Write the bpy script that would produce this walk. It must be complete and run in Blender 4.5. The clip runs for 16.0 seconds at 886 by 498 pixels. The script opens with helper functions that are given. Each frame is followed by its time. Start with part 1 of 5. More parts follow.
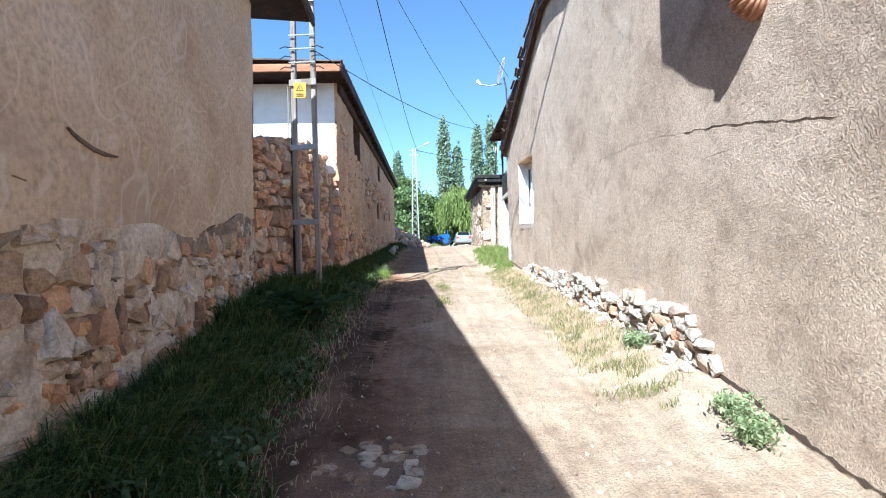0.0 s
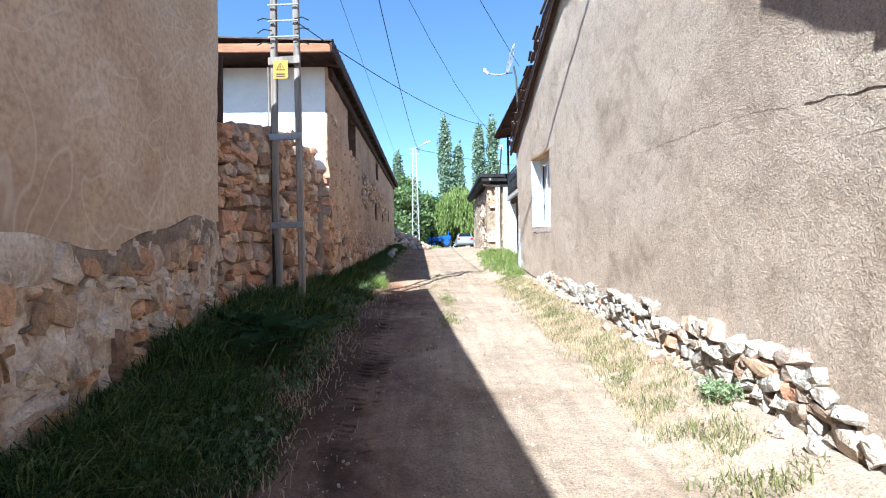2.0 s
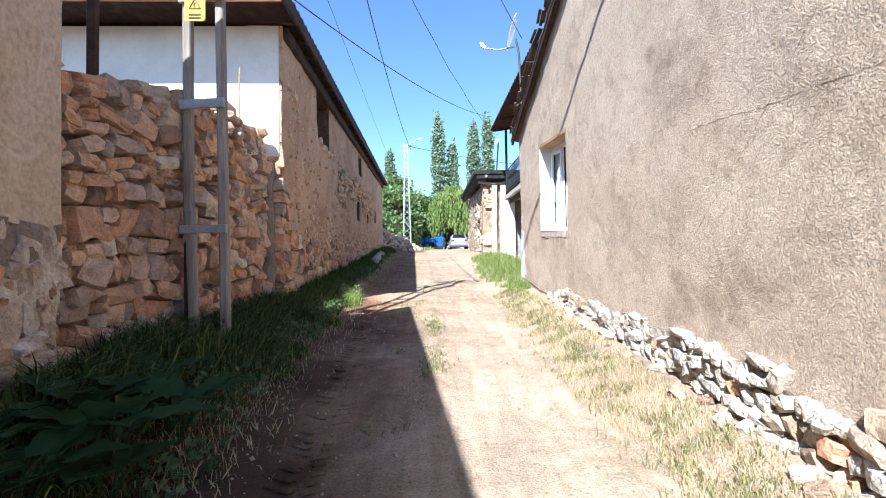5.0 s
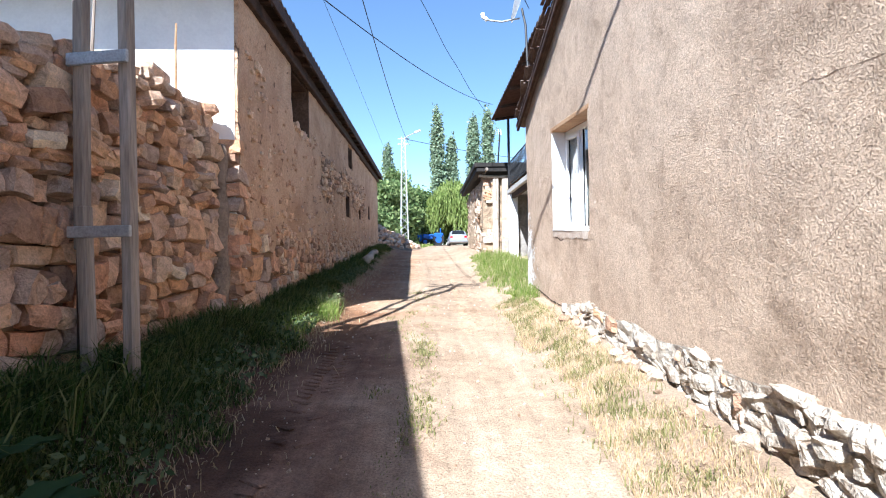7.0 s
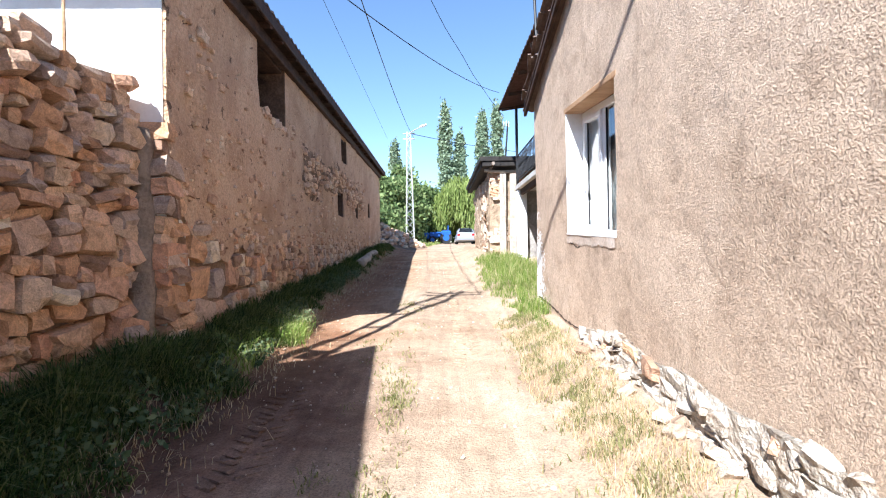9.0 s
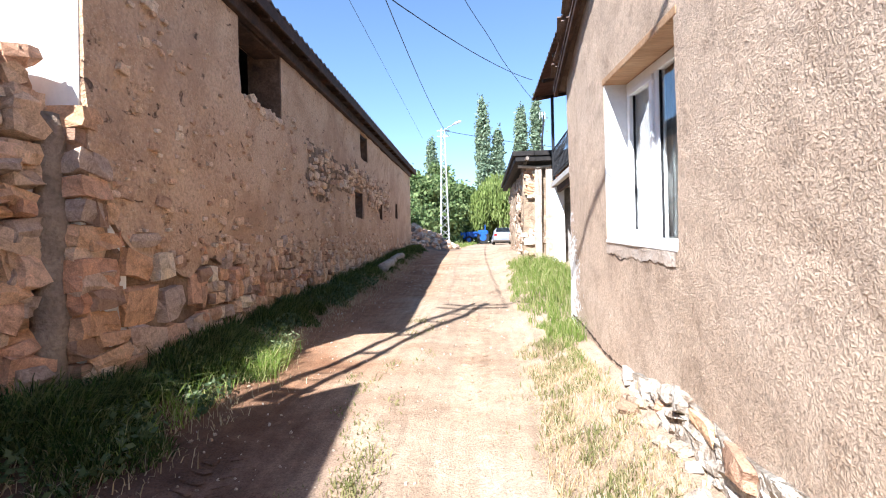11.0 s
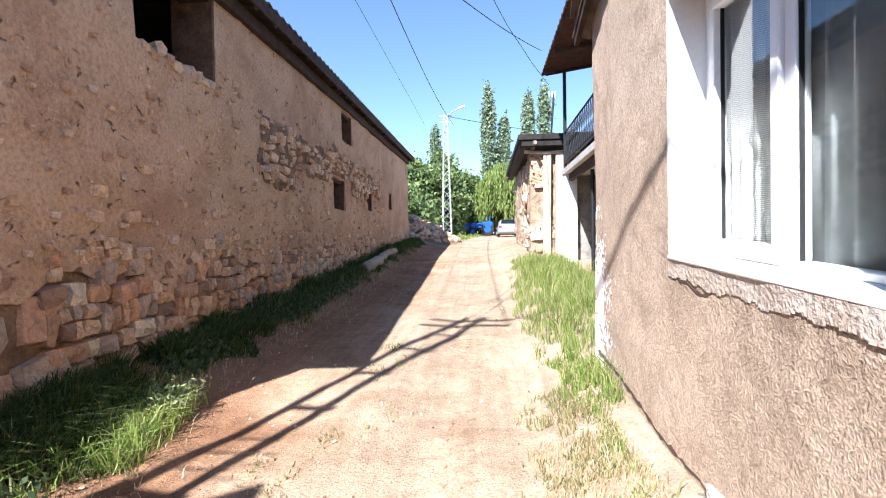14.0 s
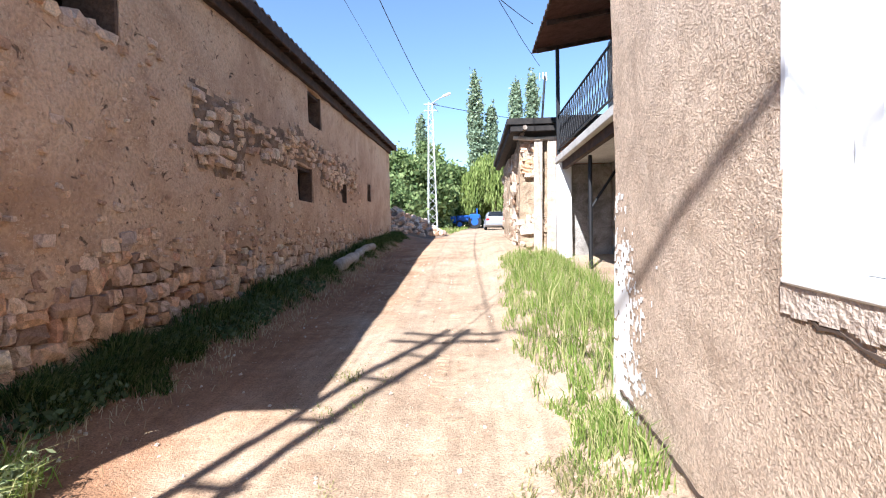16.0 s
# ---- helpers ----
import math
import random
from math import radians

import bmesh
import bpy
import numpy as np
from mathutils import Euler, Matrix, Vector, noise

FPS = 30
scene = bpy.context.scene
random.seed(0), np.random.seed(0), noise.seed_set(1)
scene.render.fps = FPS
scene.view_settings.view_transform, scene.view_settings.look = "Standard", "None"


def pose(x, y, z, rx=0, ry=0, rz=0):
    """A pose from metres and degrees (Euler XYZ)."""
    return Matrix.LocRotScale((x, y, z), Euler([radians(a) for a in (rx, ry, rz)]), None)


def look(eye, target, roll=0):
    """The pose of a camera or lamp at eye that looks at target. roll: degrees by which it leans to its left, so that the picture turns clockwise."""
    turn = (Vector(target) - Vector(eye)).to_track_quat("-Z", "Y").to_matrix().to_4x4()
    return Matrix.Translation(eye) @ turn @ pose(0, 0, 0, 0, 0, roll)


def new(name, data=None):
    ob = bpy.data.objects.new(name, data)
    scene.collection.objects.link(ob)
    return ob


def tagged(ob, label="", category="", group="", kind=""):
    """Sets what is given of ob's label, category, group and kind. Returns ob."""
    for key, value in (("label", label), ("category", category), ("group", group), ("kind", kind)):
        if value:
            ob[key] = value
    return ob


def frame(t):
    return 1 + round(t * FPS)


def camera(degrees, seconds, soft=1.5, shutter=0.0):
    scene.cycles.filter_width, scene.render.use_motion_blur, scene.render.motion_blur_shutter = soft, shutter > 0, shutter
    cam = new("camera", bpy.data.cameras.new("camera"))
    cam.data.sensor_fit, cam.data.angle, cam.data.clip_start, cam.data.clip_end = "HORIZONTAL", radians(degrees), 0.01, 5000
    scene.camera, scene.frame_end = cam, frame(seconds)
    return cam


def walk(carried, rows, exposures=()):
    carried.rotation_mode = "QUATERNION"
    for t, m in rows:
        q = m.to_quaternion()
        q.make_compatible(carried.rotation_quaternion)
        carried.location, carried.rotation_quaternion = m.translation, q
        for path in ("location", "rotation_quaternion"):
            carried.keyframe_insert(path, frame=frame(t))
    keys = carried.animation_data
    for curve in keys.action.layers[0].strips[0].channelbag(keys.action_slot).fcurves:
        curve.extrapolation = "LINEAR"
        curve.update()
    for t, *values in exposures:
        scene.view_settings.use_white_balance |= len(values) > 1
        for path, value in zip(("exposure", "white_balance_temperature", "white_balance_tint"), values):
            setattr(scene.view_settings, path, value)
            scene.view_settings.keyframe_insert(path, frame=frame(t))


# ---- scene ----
cam = camera(85.3, 16.0, 1.1)
METRES, EYE, TILT, LEAN, TURN = 11.0, 1.41, 0.0, 0.0, -1.2
ROWS = [
    (0.0, 0.0, 0.0, 0.0, 0.03, 1.28, 1.22),
    (0.5, -0.0047, 0.0305, 0.0048, 0.17, 1.38, 1.19),
    (1.0, -0.0067, 0.0575, 0.0073, 0.13, 1.38, 1.14),
    (1.5, -0.0061, 0.0883, 0.0105, 0.07, 1.35, 1.07),
    (2.0, -0.0079, 0.12, 0.014, 0.02, 1.33, 1.0),
    (2.5, -0.0101, 0.1517, 0.0193, -0.19, 1.4, 1.03),
    (3.0, -0.0086, 0.1835, 0.0215, -0.53, 1.44, 1.1),
    (5.5, 0.0075, 0.3464, 0.0356, -0.64, 1.29, 0.87),
    (6.0, 0.0097, 0.3784, 0.0387, -0.45, 1.14, 0.85),
    (6.5, 0.0103, 0.4127, 0.0407, -0.44, 0.98, 0.73),
    (7.0, 0.0145, 0.4439, 0.0455, -0.7, 0.81, 0.89),
    (7.5, 0.0229, 0.4761, 0.047, -0.72, 0.71, 1.0),
    (8.0, 0.0302, 0.5071, 0.052, -0.42, 0.66, 0.97),
    (8.5, 0.035, 0.5394, 0.0538, 0.03, 0.61, 0.9),
    (9.0, 0.0412, 0.57, 0.0609, 0.53, 0.43, 0.99),
    (9.5, 0.0512, 0.6014, 0.0627, 2.18, 0.6, 1.0),
    (12.0, 0.0837, 0.7483, 0.0797, 6.35, 0.04, 1.13),
    (12.5, 0.0849, 0.7783, 0.0801, 6.7, -0.19, 1.0),
    (13.0, 0.0849, 0.8082, 0.0855, 6.62, -0.42, 0.92),
    (13.5, 0.0866, 0.8362, 0.0859, 6.38, -0.63, 0.93),
    (14.0, 0.0885, 0.8645, 0.0902, 6.1, -0.77, 0.86),
    (14.5, 0.0884, 0.8904, 0.0899, 5.86, -1.01, 0.77),
    (15.0, 0.0866, 0.9222, 0.092, 5.5, -1.29, 0.71),
    (15.5, 0.0873, 0.9508, 0.0944, 5.01, -1.52, 0.94),
    (16.0, 0.0911, 0.9837, 0.0962, 4.64, -1.7, 1.1),
]
walk(cam, [(t, pose(0, 0, EYE, TILT, LEAN, TURN) @ pose(METRES * x, METRES * y, METRES * z, 90 + pitch, roll, yaw)) for t, x, y, z, yaw, pitch, roll in ROWS],
     exposures=[(0.0, 1.79, 5300, 1), (4.0, 1.82, 5400, 3), (8.0, 1.89, 5800, 8), (12.0, 1.96, 5950, 11), (16.0, 1.94, 5950, 11)])

# ---- world and light ----
SUN_EL, SUN_AZ = 45.0, 21.8
LIGHT = Vector((math.sin(radians(SUN_AZ)) * math.cos(radians(SUN_EL)), math.cos(radians(SUN_AZ)) * math.cos(radians(SUN_EL)), -math.sin(radians(SUN_EL))))
world = bpy.data.worlds.new("sky")
scene.world = world
world.use_nodes = True
sky = world.node_tree.nodes.new("ShaderNodeTexSky")
sky.sky_type, sky.sun_disc = "NISHITA", False
sky.sun_elevation, sky.sun_rotation = radians(SUN_EL), radians(180 + SUN_AZ)
sky.air_density, sky.dust_density, sky.ozone_density, sky.altitude = 1.0, 0.0, 3.0, 0
background = world.node_tree.nodes["Background"]
background.inputs["Strength"].default_value = 0.07
world.node_tree.links.new(sky.outputs[0], background.inputs["Color"])
sun = new("sun", bpy.data.lights.new("sun", "SUN"))
sun.data.energy, sun.data.angle, sun.data.color = 4.2, radians(0.55), (1.0, 0.96, 0.91)
sun.matrix_world = look((-20, -46, 55), Vector((-20, -46, 55)) + LIGHT)

rng = random.Random(7)
nrng = np.random.default_rng(7)


# ---- materials ----
def material(name, rough=0.9, metal=0.0):
    m = bpy.data.materials.new(name)
    m.use_nodes = True
    b = m.node_tree.nodes["Principled BSDF"]
    b.inputs["Roughness"].default_value, b.inputs["Metallic"].default_value = rough, metal
    b.inputs["Specular IOR Level"].default_value = 0.3
    return m, m.node_tree, b


def node(tree, kind, **values):
    n = tree.nodes.new(kind)
    for key, value in values.items():
        n.inputs[key.replace("_", " ")].default_value = value
    return n


def coords(tree, scale=(1, 1, 1)):
    geo = tree.nodes.new("ShaderNodeNewGeometry")
    mp = tree.nodes.new("ShaderNodeMapping")
    mp.inputs["Scale"].default_value = scale
    tree.links.new(geo.outputs["Position"], mp.inputs["Vector"])
    return mp.outputs[0]


def noise_tex(tree, vec, scale, detail=4.0, rough=0.6, distort=0.0):
    n = node(tree, "ShaderNodeTexNoise", Scale=scale, Detail=detail, Roughness=rough, Distortion=distort)
    tree.links.new(vec, n.inputs["Vector"])
    return n.outputs["Fac"]


def ramp(tree, fac, stops):
    r = tree.nodes.new("ShaderNodeValToRGB")
    els = r.color_ramp.elements
    while len(els) < len(stops):
        els.new(0.5)
    for e, (p, c) in zip(els, stops):
        e.position, e.color = p, ((*c, 1) if isinstance(c, tuple) else (c, c, c, 1))
    tree.links.new(fac, r.inputs[0])
    return r.outputs[0]


def mix(tree, fac, a, b, how="MIX"):
    n = tree.nodes.new("ShaderNodeMix")
    n.data_type, n.blend_type = "RGBA", how
    for socket, v in ((n.inputs[0], fac), (n.inputs[6], a), (n.inputs[7], b)):
        if isinstance(v, (int, float)):
            socket.default_value = v
        elif isinstance(v, tuple):
            socket.default_value = (*v, 1)
        else:
            tree.links.new(v, socket)
    return n.outputs[2]


def bump(tree, b, height, strength=0.5, distance=0.02):
    n = tree.nodes.new("ShaderNodeBump")
    n.inputs["Strength"].default_value, n.inputs["Distance"].default_value = strength, distance
    tree.links.new(height, n.inputs["Height"])
    tree.links.new(n.outputs[0], b.inputs["Normal"])


def add(tree, a, b, k=1.0):
    n = tree.nodes.new("ShaderNodeMath")
    n.operation = "MULTIPLY_ADD"
    n.inputs[1].default_value = k
    tree.links.new(b, n.inputs[0])
    tree.links.new(a, n.inputs[2])
    return n.outputs[0]


def surface(name, dark, mid, light, scale=3.0, fine=40.0, rough=0.9, relief=0.5, depth=0.01, stretch=(1, 1, 1), metal=0.0, fleck=None, stain=None, swirl=None, mottle=0.72, pits=None):
    """A weathered surface: broad stains, fine grain, relief."""
    m, tree, b = material(name, rough, metal)
    v = coords(tree, stretch)
    broad = noise_tex(tree, v, scale, 5, 0.65, 0.4)
    grain = noise_tex(tree, v, fine, 3, 0.6)
    col = ramp(tree, broad, [(0.3, dark), (0.5, mid), (0.72, light)])
    shade = ramp(tree, grain, [(0.3, mottle), (0.6, 1.0 + (1 - mottle) * 0.2)])
    col = mix(tree, 1.0, col, shade, "MULTIPLY")
    if fleck:
        f = noise_tex(tree, v, fine * 1.7, 1, 0.5, 1.5)
        col = mix(tree, ramp(tree, f, [(0.6, 0.0), (0.68, 1.0)]), col, fleck)
    if stain:
        f = noise_tex(tree, v, 0.45, 5, 0.7, 0.8)
        col = mix(tree, ramp(tree, f, [(0.5, 0.0), (0.66, 0.75)]), col, stain)
    if swirl:
        f = noise_tex(tree, v, 0.75, 1, 0.4, 2.6)
        col = mix(tree, ramp(tree, f, [(0.475, 0.0), (0.5, 0.34), (0.525, 0.0)]), col, swirl)
    height = add(tree, grain, broad, 0.6)
    if pits:
        f = noise_tex(tree, coords(tree, (1.0, 0.7, 1.0)), 8.0, 4, 0.6, 0.9)
        hollow = ramp(tree, f, [(0.63, 0.0), (0.69, 1.0)])
        col = mix(tree, hollow, col, pits)
        height = add(tree, height, hollow, -0.8)
    tree.links.new(col, b.inputs["Base Color"])
    bump(tree, b, height, relief, depth)
    return m


def stone_material(name, stops, per_island=False):
    m, tree, b = material(name, 0.92)
    if per_island:
        rnd = tree.nodes.new("ShaderNodeNewGeometry").outputs["Random Per Island"]
    else:
        rnd = tree.nodes.new("ShaderNodeObjectInfo").outputs["Random"]
    v = coords(tree)
    col = ramp(tree, rnd, stops)
    veins = noise_tex(tree, v, 9.0, 5, 0.7, 0.8)
    grain = noise_tex(tree, v, 70.0, 3, 0.7)
    col = mix(tree, 1.0, col, ramp(tree, veins, [(0.25, (0.5, 0.43, 0.38)), (0.5, (1.0, 0.96, 0.93)), (0.75, (1.35, 1.3, 1.2))]), "MULTIPLY")
    col = mix(tree, 1.0, col, ramp(tree, grain, [(0.3, 0.75), (0.65, 1.1)]), "MULTIPLY")
    tree.links.new(col, b.inputs["Base Color"])
    bump(tree, b, add(tree, grain, veins, 2.0), 0.9, 0.02)
    return m


def plain(name, colour, rough=0.6, metal=0.0, wear=0.15):
    m, tree, b = material(name, rough, metal)
    v = coords(tree)
    n = noise_tex(tree, v, 14.0, 4, 0.6)
    lo = tuple(c * (1 - wear) for c in colour)
    tree.links.new(ramp(tree, n, [(0.35, lo), (0.6, colour)]), b.inputs["Base Color"])
    return m


def foliage(name, a, b_, c):
    m, tree, b = material(name, 0.75)
    b.inputs["Specular IOR Level"].default_value = 0.15
    rnd = tree.nodes.new("ShaderNodeNewGeometry").outputs["Random Per Island"]
    tree.links.new(ramp(tree, rnd, [(0.0, a), (0.5, b_), (1.0, c)]), b.inputs["Base Color"])
    out = tree.nodes["Material Output"]
    tr = tree.nodes.new("ShaderNodeBsdfTranslucent")
    tree.links.new(ramp(tree, rnd, [(0.0, a), (0.5, b_), (1.0, c)]), tr.inputs["Color"])
    mx = tree.nodes.new("ShaderNodeMixShader")
    mx.inputs[0].default_value = 0.35
    tree.links.new(b.outputs[0], mx.inputs[1])
    tree.links.new(tr.outputs[0], mx.inputs[2])
    tree.links.new(mx.outputs[0], out.inputs["Surface"])
    return m


STONE_TAN = [(0.0, (0.308, 0.199, 0.142)), (0.15, (0.502, 0.319, 0.217)), (0.3, (0.707, 0.422, 0.245)), (0.45, (0.764, 0.547, 0.37)), (0.6, (0.456, 0.365, 0.314)), (0.74, (0.752, 0.524, 0.376)), (0.87, (0.638, 0.336, 0.205)), (1.0, (0.8, 0.684, 0.524))]
STONE_PALE = [(0.0, (0.319, 0.217, 0.148)), (0.3, (0.456, 0.353, 0.268)), (0.7, (0.559, 0.479, 0.393)), (1.0, (0.616, 0.559, 0.479))]
M_STONE = stone_material("tan fieldstone", STONE_TAN)
STONE_COURSE = [(0.0, (0.502, 0.319, 0.217)), (0.25, (0.661, 0.433, 0.285)), (0.5, (0.752, 0.547, 0.376)), (0.65, (0.616, 0.479, 0.388)), (0.82, (0.73, 0.524, 0.376)), (1.0, (0.8, 0.673, 0.513))]
M_STONE_JOINED = stone_material("tan fieldstone courses", STONE_COURSE, True)
M_PALE = stone_material("pale limestone", STONE_PALE)
M_PALE_JOINED = stone_material("pale limestone chips", STONE_PALE, True)
M_MUD = surface("mud plaster", (0.44, 0.27, 0.165), (0.59, 0.385, 0.25), (0.66, 0.465, 0.315), 1.3, 26, 0.95, 1.0, 0.035, fleck=(0.62, 0.46, 0.32), stain=(0.38, 0.235, 0.15), pits=(0.16, 0.10, 0.065))
M_SMOOTH = surface("smooth earth plaster", (0.46, 0.32, 0.21), (0.57, 0.43, 0.30), (0.64, 0.51, 0.385), 0.9, 22, 0.9, 0.45, 0.012, stain=(0.44, 0.33, 0.25), swirl=(0.76, 0.67, 0.57))
M_BED = surface("earth mortar", (0.12, 0.08, 0.055), (0.19, 0.135, 0.095), (0.27, 0.2, 0.15), 2.5, 30, 0.95, 0.8, 0.02)
M_MORTAR = surface("brown mud mortar", (0.13, 0.08, 0.052), (0.235, 0.15, 0.098), (0.36, 0.24, 0.165), 3.5, 30, 0.95, 1.0, 0.025)
M_LIME = surface("lime-smeared mortar", (0.28, 0.20, 0.14), (0.60, 0.495, 0.395), (0.76, 0.69, 0.61), 3.6, 30, 0.95, 0.8, 0.02)
M_WHITE = surface("whitewash", (0.70, 0.69, 0.68), (0.78, 0.77, 0.75), (0.82, 0.81, 0.80), 1.2, 30, 0.8, 0.12, 0.004, mottle=0.95)
M_WOOD_GREY = surface("weathered grey timber", (0.10, 0.075, 0.06), (0.27, 0.225, 0.19), (0.42, 0.37, 0.33), 6, 60, 0.85, 0.5, 0.006, (1, 1, 0.08))
M_WOOD_DARK = surface("dark old timber", (0.024, 0.014, 0.01), (0.05, 0.027, 0.019), (0.095, 0.05, 0.033), 5, 50, 0.85, 0.5, 0.006)
M_WOOD_RED = surface("reddish pine board", (0.24, 0.10, 0.05), (0.36, 0.165, 0.085), (0.44, 0.24, 0.14), 6, 50, 0.8, 0.4, 0.005, (0.15, 1, 1))
M_WOOD_WARM = surface("sunlit pine board", (0.32, 0.18, 0.09), (0.44, 0.27, 0.15), (0.52, 0.36, 0.22), 6, 50, 0.8, 0.4, 0.005, (0.15, 1, 1))
M_LOG = surface("stripped pale log", (0.30, 0.245, 0.19), (0.44, 0.37, 0.30), (0.54, 0.47, 0.40), 5, 40, 0.85, 0.6, 0.01)
M_TIN = surface("rusty roof sheet", (0.06, 0.035, 0.028), (0.11, 0.07, 0.055), (0.20, 0.15, 0.13), 2, 30, 0.7, 0.4, 0.006, metal=0.2)
M_COPPER = surface("oxidised stove pipe", (0.20, 0.085, 0.045), (0.32, 0.15, 0.085), (0.42, 0.24, 0.15), 8, 40, 0.5, 0.3, 0.004, metal=0.5)
M_STEEL = surface("galvanised steel", (0.34, 0.35, 0.36), (0.43, 0.44, 0.45), (0.50, 0.51, 0.52), 5, 50, 0.5, 0.2, 0.003, metal=0.35)
M_BLACK = plain("black painted iron", (0.018, 0.018, 0.02), 0.5)
M_CABLE = plain("black cable", (0.012, 0.012, 0.013), 0.6)
M_CONCRETE = surface("cast concrete", (0.42, 0.40, 0.37), (0.52, 0.50, 0.46), (0.58, 0.56, 0.53), 3, 40, 0.9, 0.4, 0.006)
M_PVC = plain("white window plastic", (0.80, 0.80, 0.80), 0.35, 0, 0.04)
M_YELLOW = plain("yellow warning plate", (0.48, 0.28, 0.02), 0.5)
M_DARKROOM = plain("near-black room wall", (0.06, 0.05, 0.04), 0.95)


# ---- mesh helpers ----
def part(name, bm, mat, parent=None, label="", smooth=False):
    me = bpy.data.meshes.new(name)
    bm.to_mesh(me)
    bm.free()
    me.materials.append(mat)
    if smooth:
        for p in me.polygons:
            p.use_smooth = True
    ob = new(name, me)
    ob.parent = parent
    if label:
        ob["label"] = label
    return ob


def part_py(name, verts, faces, mat, parent=None, label="", smooth=False):
    me = bpy.data.meshes.new(name)
    me.from_pydata(verts, [], faces)
    me.materials.append(mat)
    if smooth:
        me.polygons.foreach_set("use_smooth", [True] * len(me.polygons))
    me.update()
    ob = new(name, me)
    ob.parent = parent
    if label:
        ob["label"] = label
    return ob


def thing(name, place, label, category, group="", kind=""):
    """An Empty at a thing's base, that parents its parts."""
    ob = new(name)
    ob.location = place
    ob.empty_display_size = 0.2
    bpy.context.view_layer.update()
    return tagged(ob, label, category, group, kind)


def under(ob, parent):
    """Puts ob under parent and keeps it where it is in the world."""
    ob.parent = parent
    ob.matrix_parent_inverse = Matrix.Translation(-parent.location)
    return ob


def block(bm, size, m, bevel=0.0):
    r = bmesh.ops.create_cube(bm, size=1, matrix=m @ Matrix.Diagonal((*size, 1)))
    if bevel:
        edges = list({e for v in r["verts"] for e in v.link_edges})
        bmesh.ops.bevel(bm, geom=edges, offset=bevel, segments=1, affect="EDGES")


def beam(bm, a, b, w, h, bevel=0.0):
    """A squared timber from a to b."""
    a, b = Vector(a), Vector(b)
    d = b - a
    up = Vector((0, 0, 1)) if abs(d.normalized().z) < 0.95 else Vector((0, 1, 0))
    side = d.cross(up).normalized()
    up = side.cross(d).normalized()
    m = Matrix((side, d.normalized(), up)).transposed().to_4x4()
    m.translation = (a + b) / 2
    block(bm, (w, d.length, h), m, bevel)


def tube(bm, points, radius, sides=8):
    """A round bar along points; radius may be a list."""
    pts = [Vector(p) for p in points]
    radii = radius if isinstance(radius, (list, tuple)) else [radius] * len(pts)
    rings = []
    ref = Vector((0.13, 0.27, 0.95))
    for i, p in enumerate(pts):
        d = (pts[min(i + 1, len(pts) - 1)] - pts[max(i - 1, 0)]).normalized()
        r = ref if abs(d.dot(ref)) < 0.9 else Vector((1, 0, 0))
        s = d.cross(r).normalized()
        u = d.cross(s)
        rings.append([bm.verts.new(p + (s * math.cos(a) + u * math.sin(a)) * radii[i]) for a in (2 * math.pi * k / sides for k in range(sides))])
    for q, w in zip(rings, rings[1:]):
        for k in range(sides):
            bm.faces.new((q[k], q[(k + 1) % sides], w[(k + 1) % sides], w[k]))
    bm.faces.new(rings[0][::-1])
    bm.faces.new(rings[-1])
    bmesh.ops.recalc_face_normals(bm, faces=bm.faces[:])


def steps(a, b, step, marks=()):
    """Values from a to b about a step apart that contain the marks."""
    marks = sorted({a, b, *[x for x in marks if a < x < b]})
    out = [a]
    for p, q in zip(marks, marks[1:]):
        n = max(1, round((q - p) / step))
        out += [p + (q - p) * (k + 1) / n for k in range(n)]
    return out


def wall_mesh(name, line, us, zs, top, thick, holes, mat, parent=None, label="", rough=0.02, grain=1.4, bottom=None):
    """A thick, slightly uneven wall. line(u) gives x, y and the outward normal; holes are (u0, u1, z0, z1)."""
    nu, nz = len(us), len(zs)
    front, back = [], []
    for u in us:
        x, y, nx, ny = line(u)
        for z in zs:
            zz = min(z, top(u))
            if bottom:
                zz = max(zz, bottom(u))
            p = Vector((x, y, zz))
            d = noise.noise(p * grain) * rough + noise.noise(p * grain * 4.3) * rough * 0.4
            front.append((x + nx * d, y + ny * d, zz))
            back.append((x - nx * thick, y - ny * thick, zz))
    verts, faces, count = front + back, [], {}
    off = len(front)
    for i in range(nu - 1):
        for j in range(nz - 1):
            cu, cz = (us[i] + us[i + 1]) / 2, (zs[j] + zs[j + 1]) / 2
            if any(a < cu < b and c < cz < d for a, b, c, d in holes):
                continue
            q = [i * nz + j, (i + 1) * nz + j, (i + 1) * nz + j + 1, i * nz + j + 1]
            if max(verts[k][2] for k in q) - min(verts[k][2] for k in q) < 1e-4:
                continue
            if abs(verts[q[0]][2] - verts[q[3]][2]) < 1e-5:
                q = q[:3]
            elif abs(verts[q[1]][2] - verts[q[2]][2]) < 1e-5:
                q = [q[0], q[1], q[3]]
            faces.append(q)
            for a, b in zip(q, q[1:] + q[:1]):
                count[(a, b)] = count.get((a, b), 0) + 1
    n = len(faces)
    for q in faces[:n]:
        faces.append([k + off for k in reversed(q)])
    for (a, b) in list(count):
        if (b, a) not in count:
            faces.append([b, a, a + off, b + off])
    ob = part_py(name, verts, faces, mat, parent, label)
    bm = bmesh.new()
    bm.from_mesh(ob.data)
    loose = [v for v in bm.verts if not v.link_faces]
    bmesh.ops.delete(bm, geom=loose, context="VERTS")
    bmesh.ops.recalc_face_normals(bm, faces=bm.faces[:])
    bm.to_mesh(ob.data)
    bm.free()
    return ob


